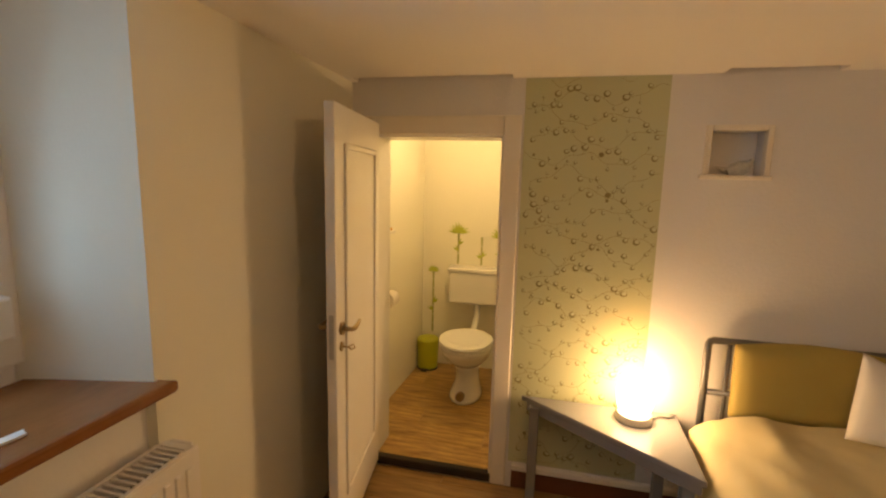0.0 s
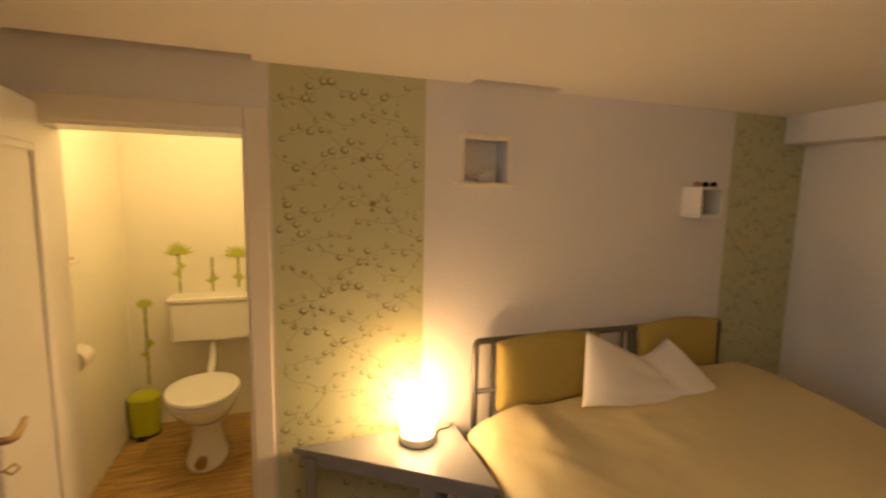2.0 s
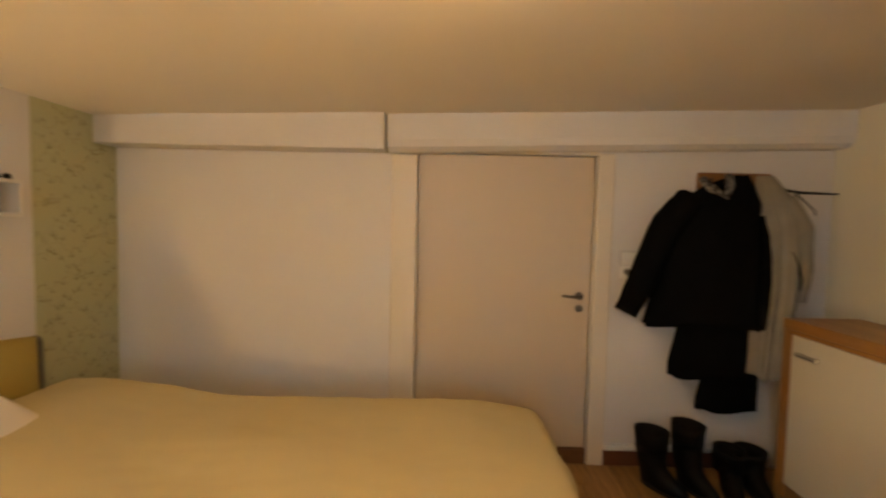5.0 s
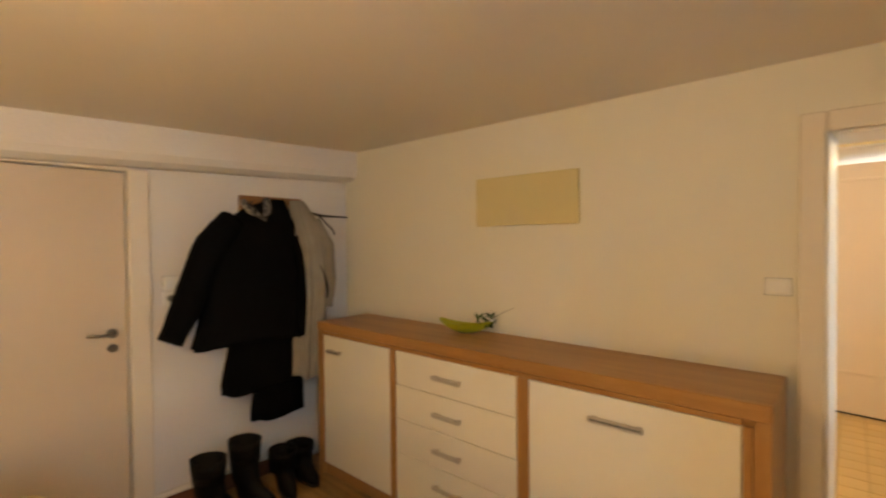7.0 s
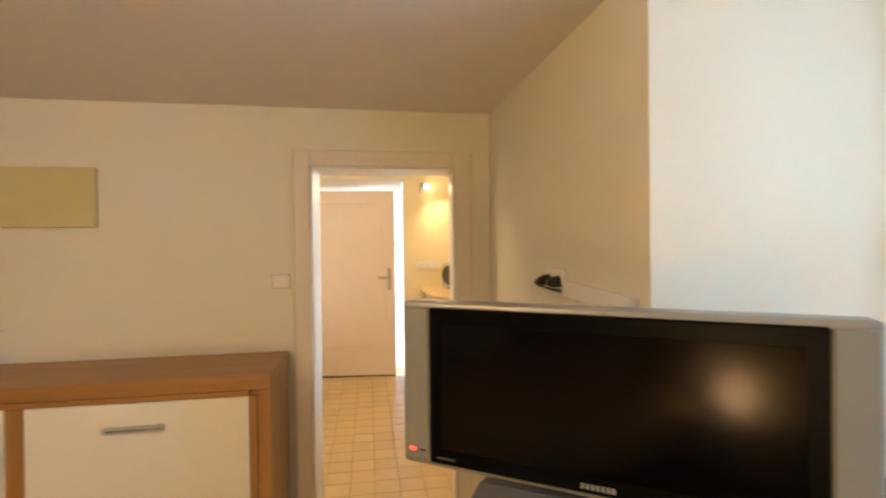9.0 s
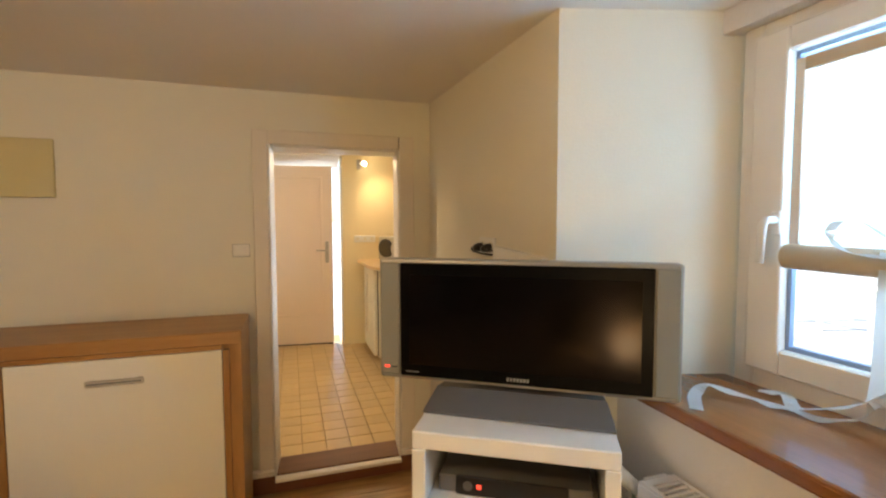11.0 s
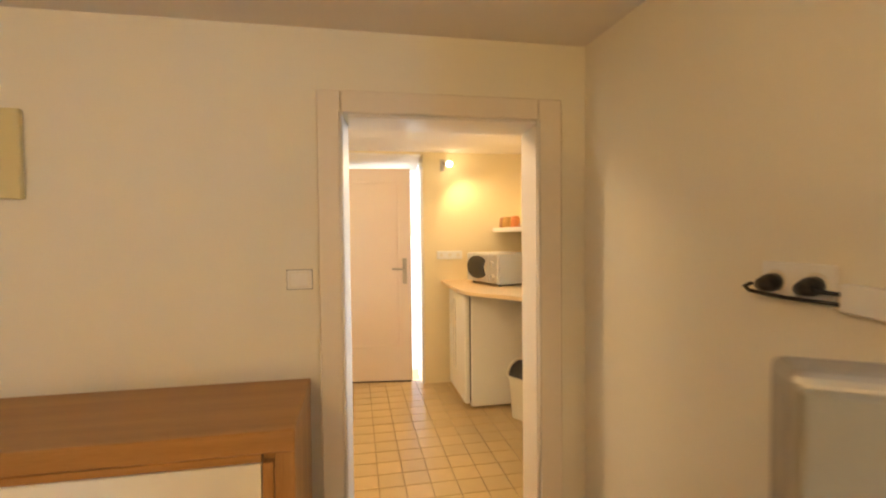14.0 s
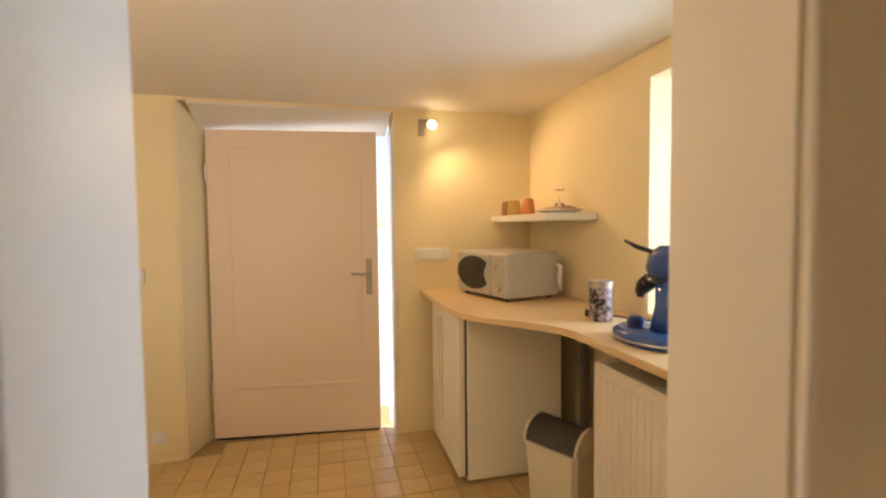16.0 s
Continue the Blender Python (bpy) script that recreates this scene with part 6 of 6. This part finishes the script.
q.visible_shadow = False

# ---- floor pieces ----
def planks(owner, x0, x1, y0, y1, z, wide, long, seed, wood=FLOORWOOD):
    """Laminate boards along x, each an object of its own on a shared mesh per length."""
    rng = random.Random(seed)
    cache = {}
    rows = math.ceil((y1 - y0) / wide)
    for r in range(rows):
        ya, yb2 = y0 + r * wide, min(y0 + (r + 1) * wide, y1)
        x = x0 - (r * 0.37 % 1) * long
        while x < x1:
            a, b2 = max(x, x0), min(x + long, x1)
            x += long
            if b2 - a < 0.03 or yb2 - ya < 0.02:
                continue
            key = (round(b2 - a, 3), round(yb2 - ya, 3))
            if key not in cache:
                w2, h2 = key[0] / 2 - 0.0008, key[1] / 2 - 0.0008
                cache[key] = mesh_of("plank", block(-w2, w2, -h2, h2, -0.012, 0.0, bevel=0.0015), wood)
            ob = new("plank", cache[key])
            ob.location = ((a + b2) / 2, (ya + yb2) / 2, z)
            ob.parent = owner


planks(bpy.data.objects["toilet_floor"], -0.17, 0.88, YA + 0.03, 5.86, TF, 0.19, 1.2, 2, WCWOOD)
planks(floor, -0.2, XB, 0.0, YA - 0.012, FZ, 0.19, 1.25, 1)

kfloor = bpy.data.objects["kitchen_floor"]
P = 0.15
me = mesh_of("tile", block(-P / 2 + 0.0025, P / 2 - 0.0025, -P / 2 + 0.0025, P / 2 - 0.0025, -0.01, 0.0, bevel=0.0015), TILE)
rest = bmesh.new()
for i in range(-7, 20):
    for j in range(-19, 0):
        x, y = 0.02 + (i + 0.5) * P, -0.2 + (j + 0.5) * P
        if x - P / 2 < -0.75 or x + P / 2 > 2.30 or y - P / 2 < -3.05:
            continue
        if y < -2.74 and not 0.24 < x < 1.44:
            continue
        if -0.1 < x < 1.6:
            ob = new("tile", me)
            ob.location = (x, y, KF)
            ob.parent = kfloor
        else:
            box(rest, x - P / 2 + 0.0025, x + P / 2 - 0.0025, y - P / 2 + 0.0025, y + P / 2 - 0.0025, KF - 0.01, KF)
tagged(part("tile_rest", rest, TILE, kfloor), kind="stuff")
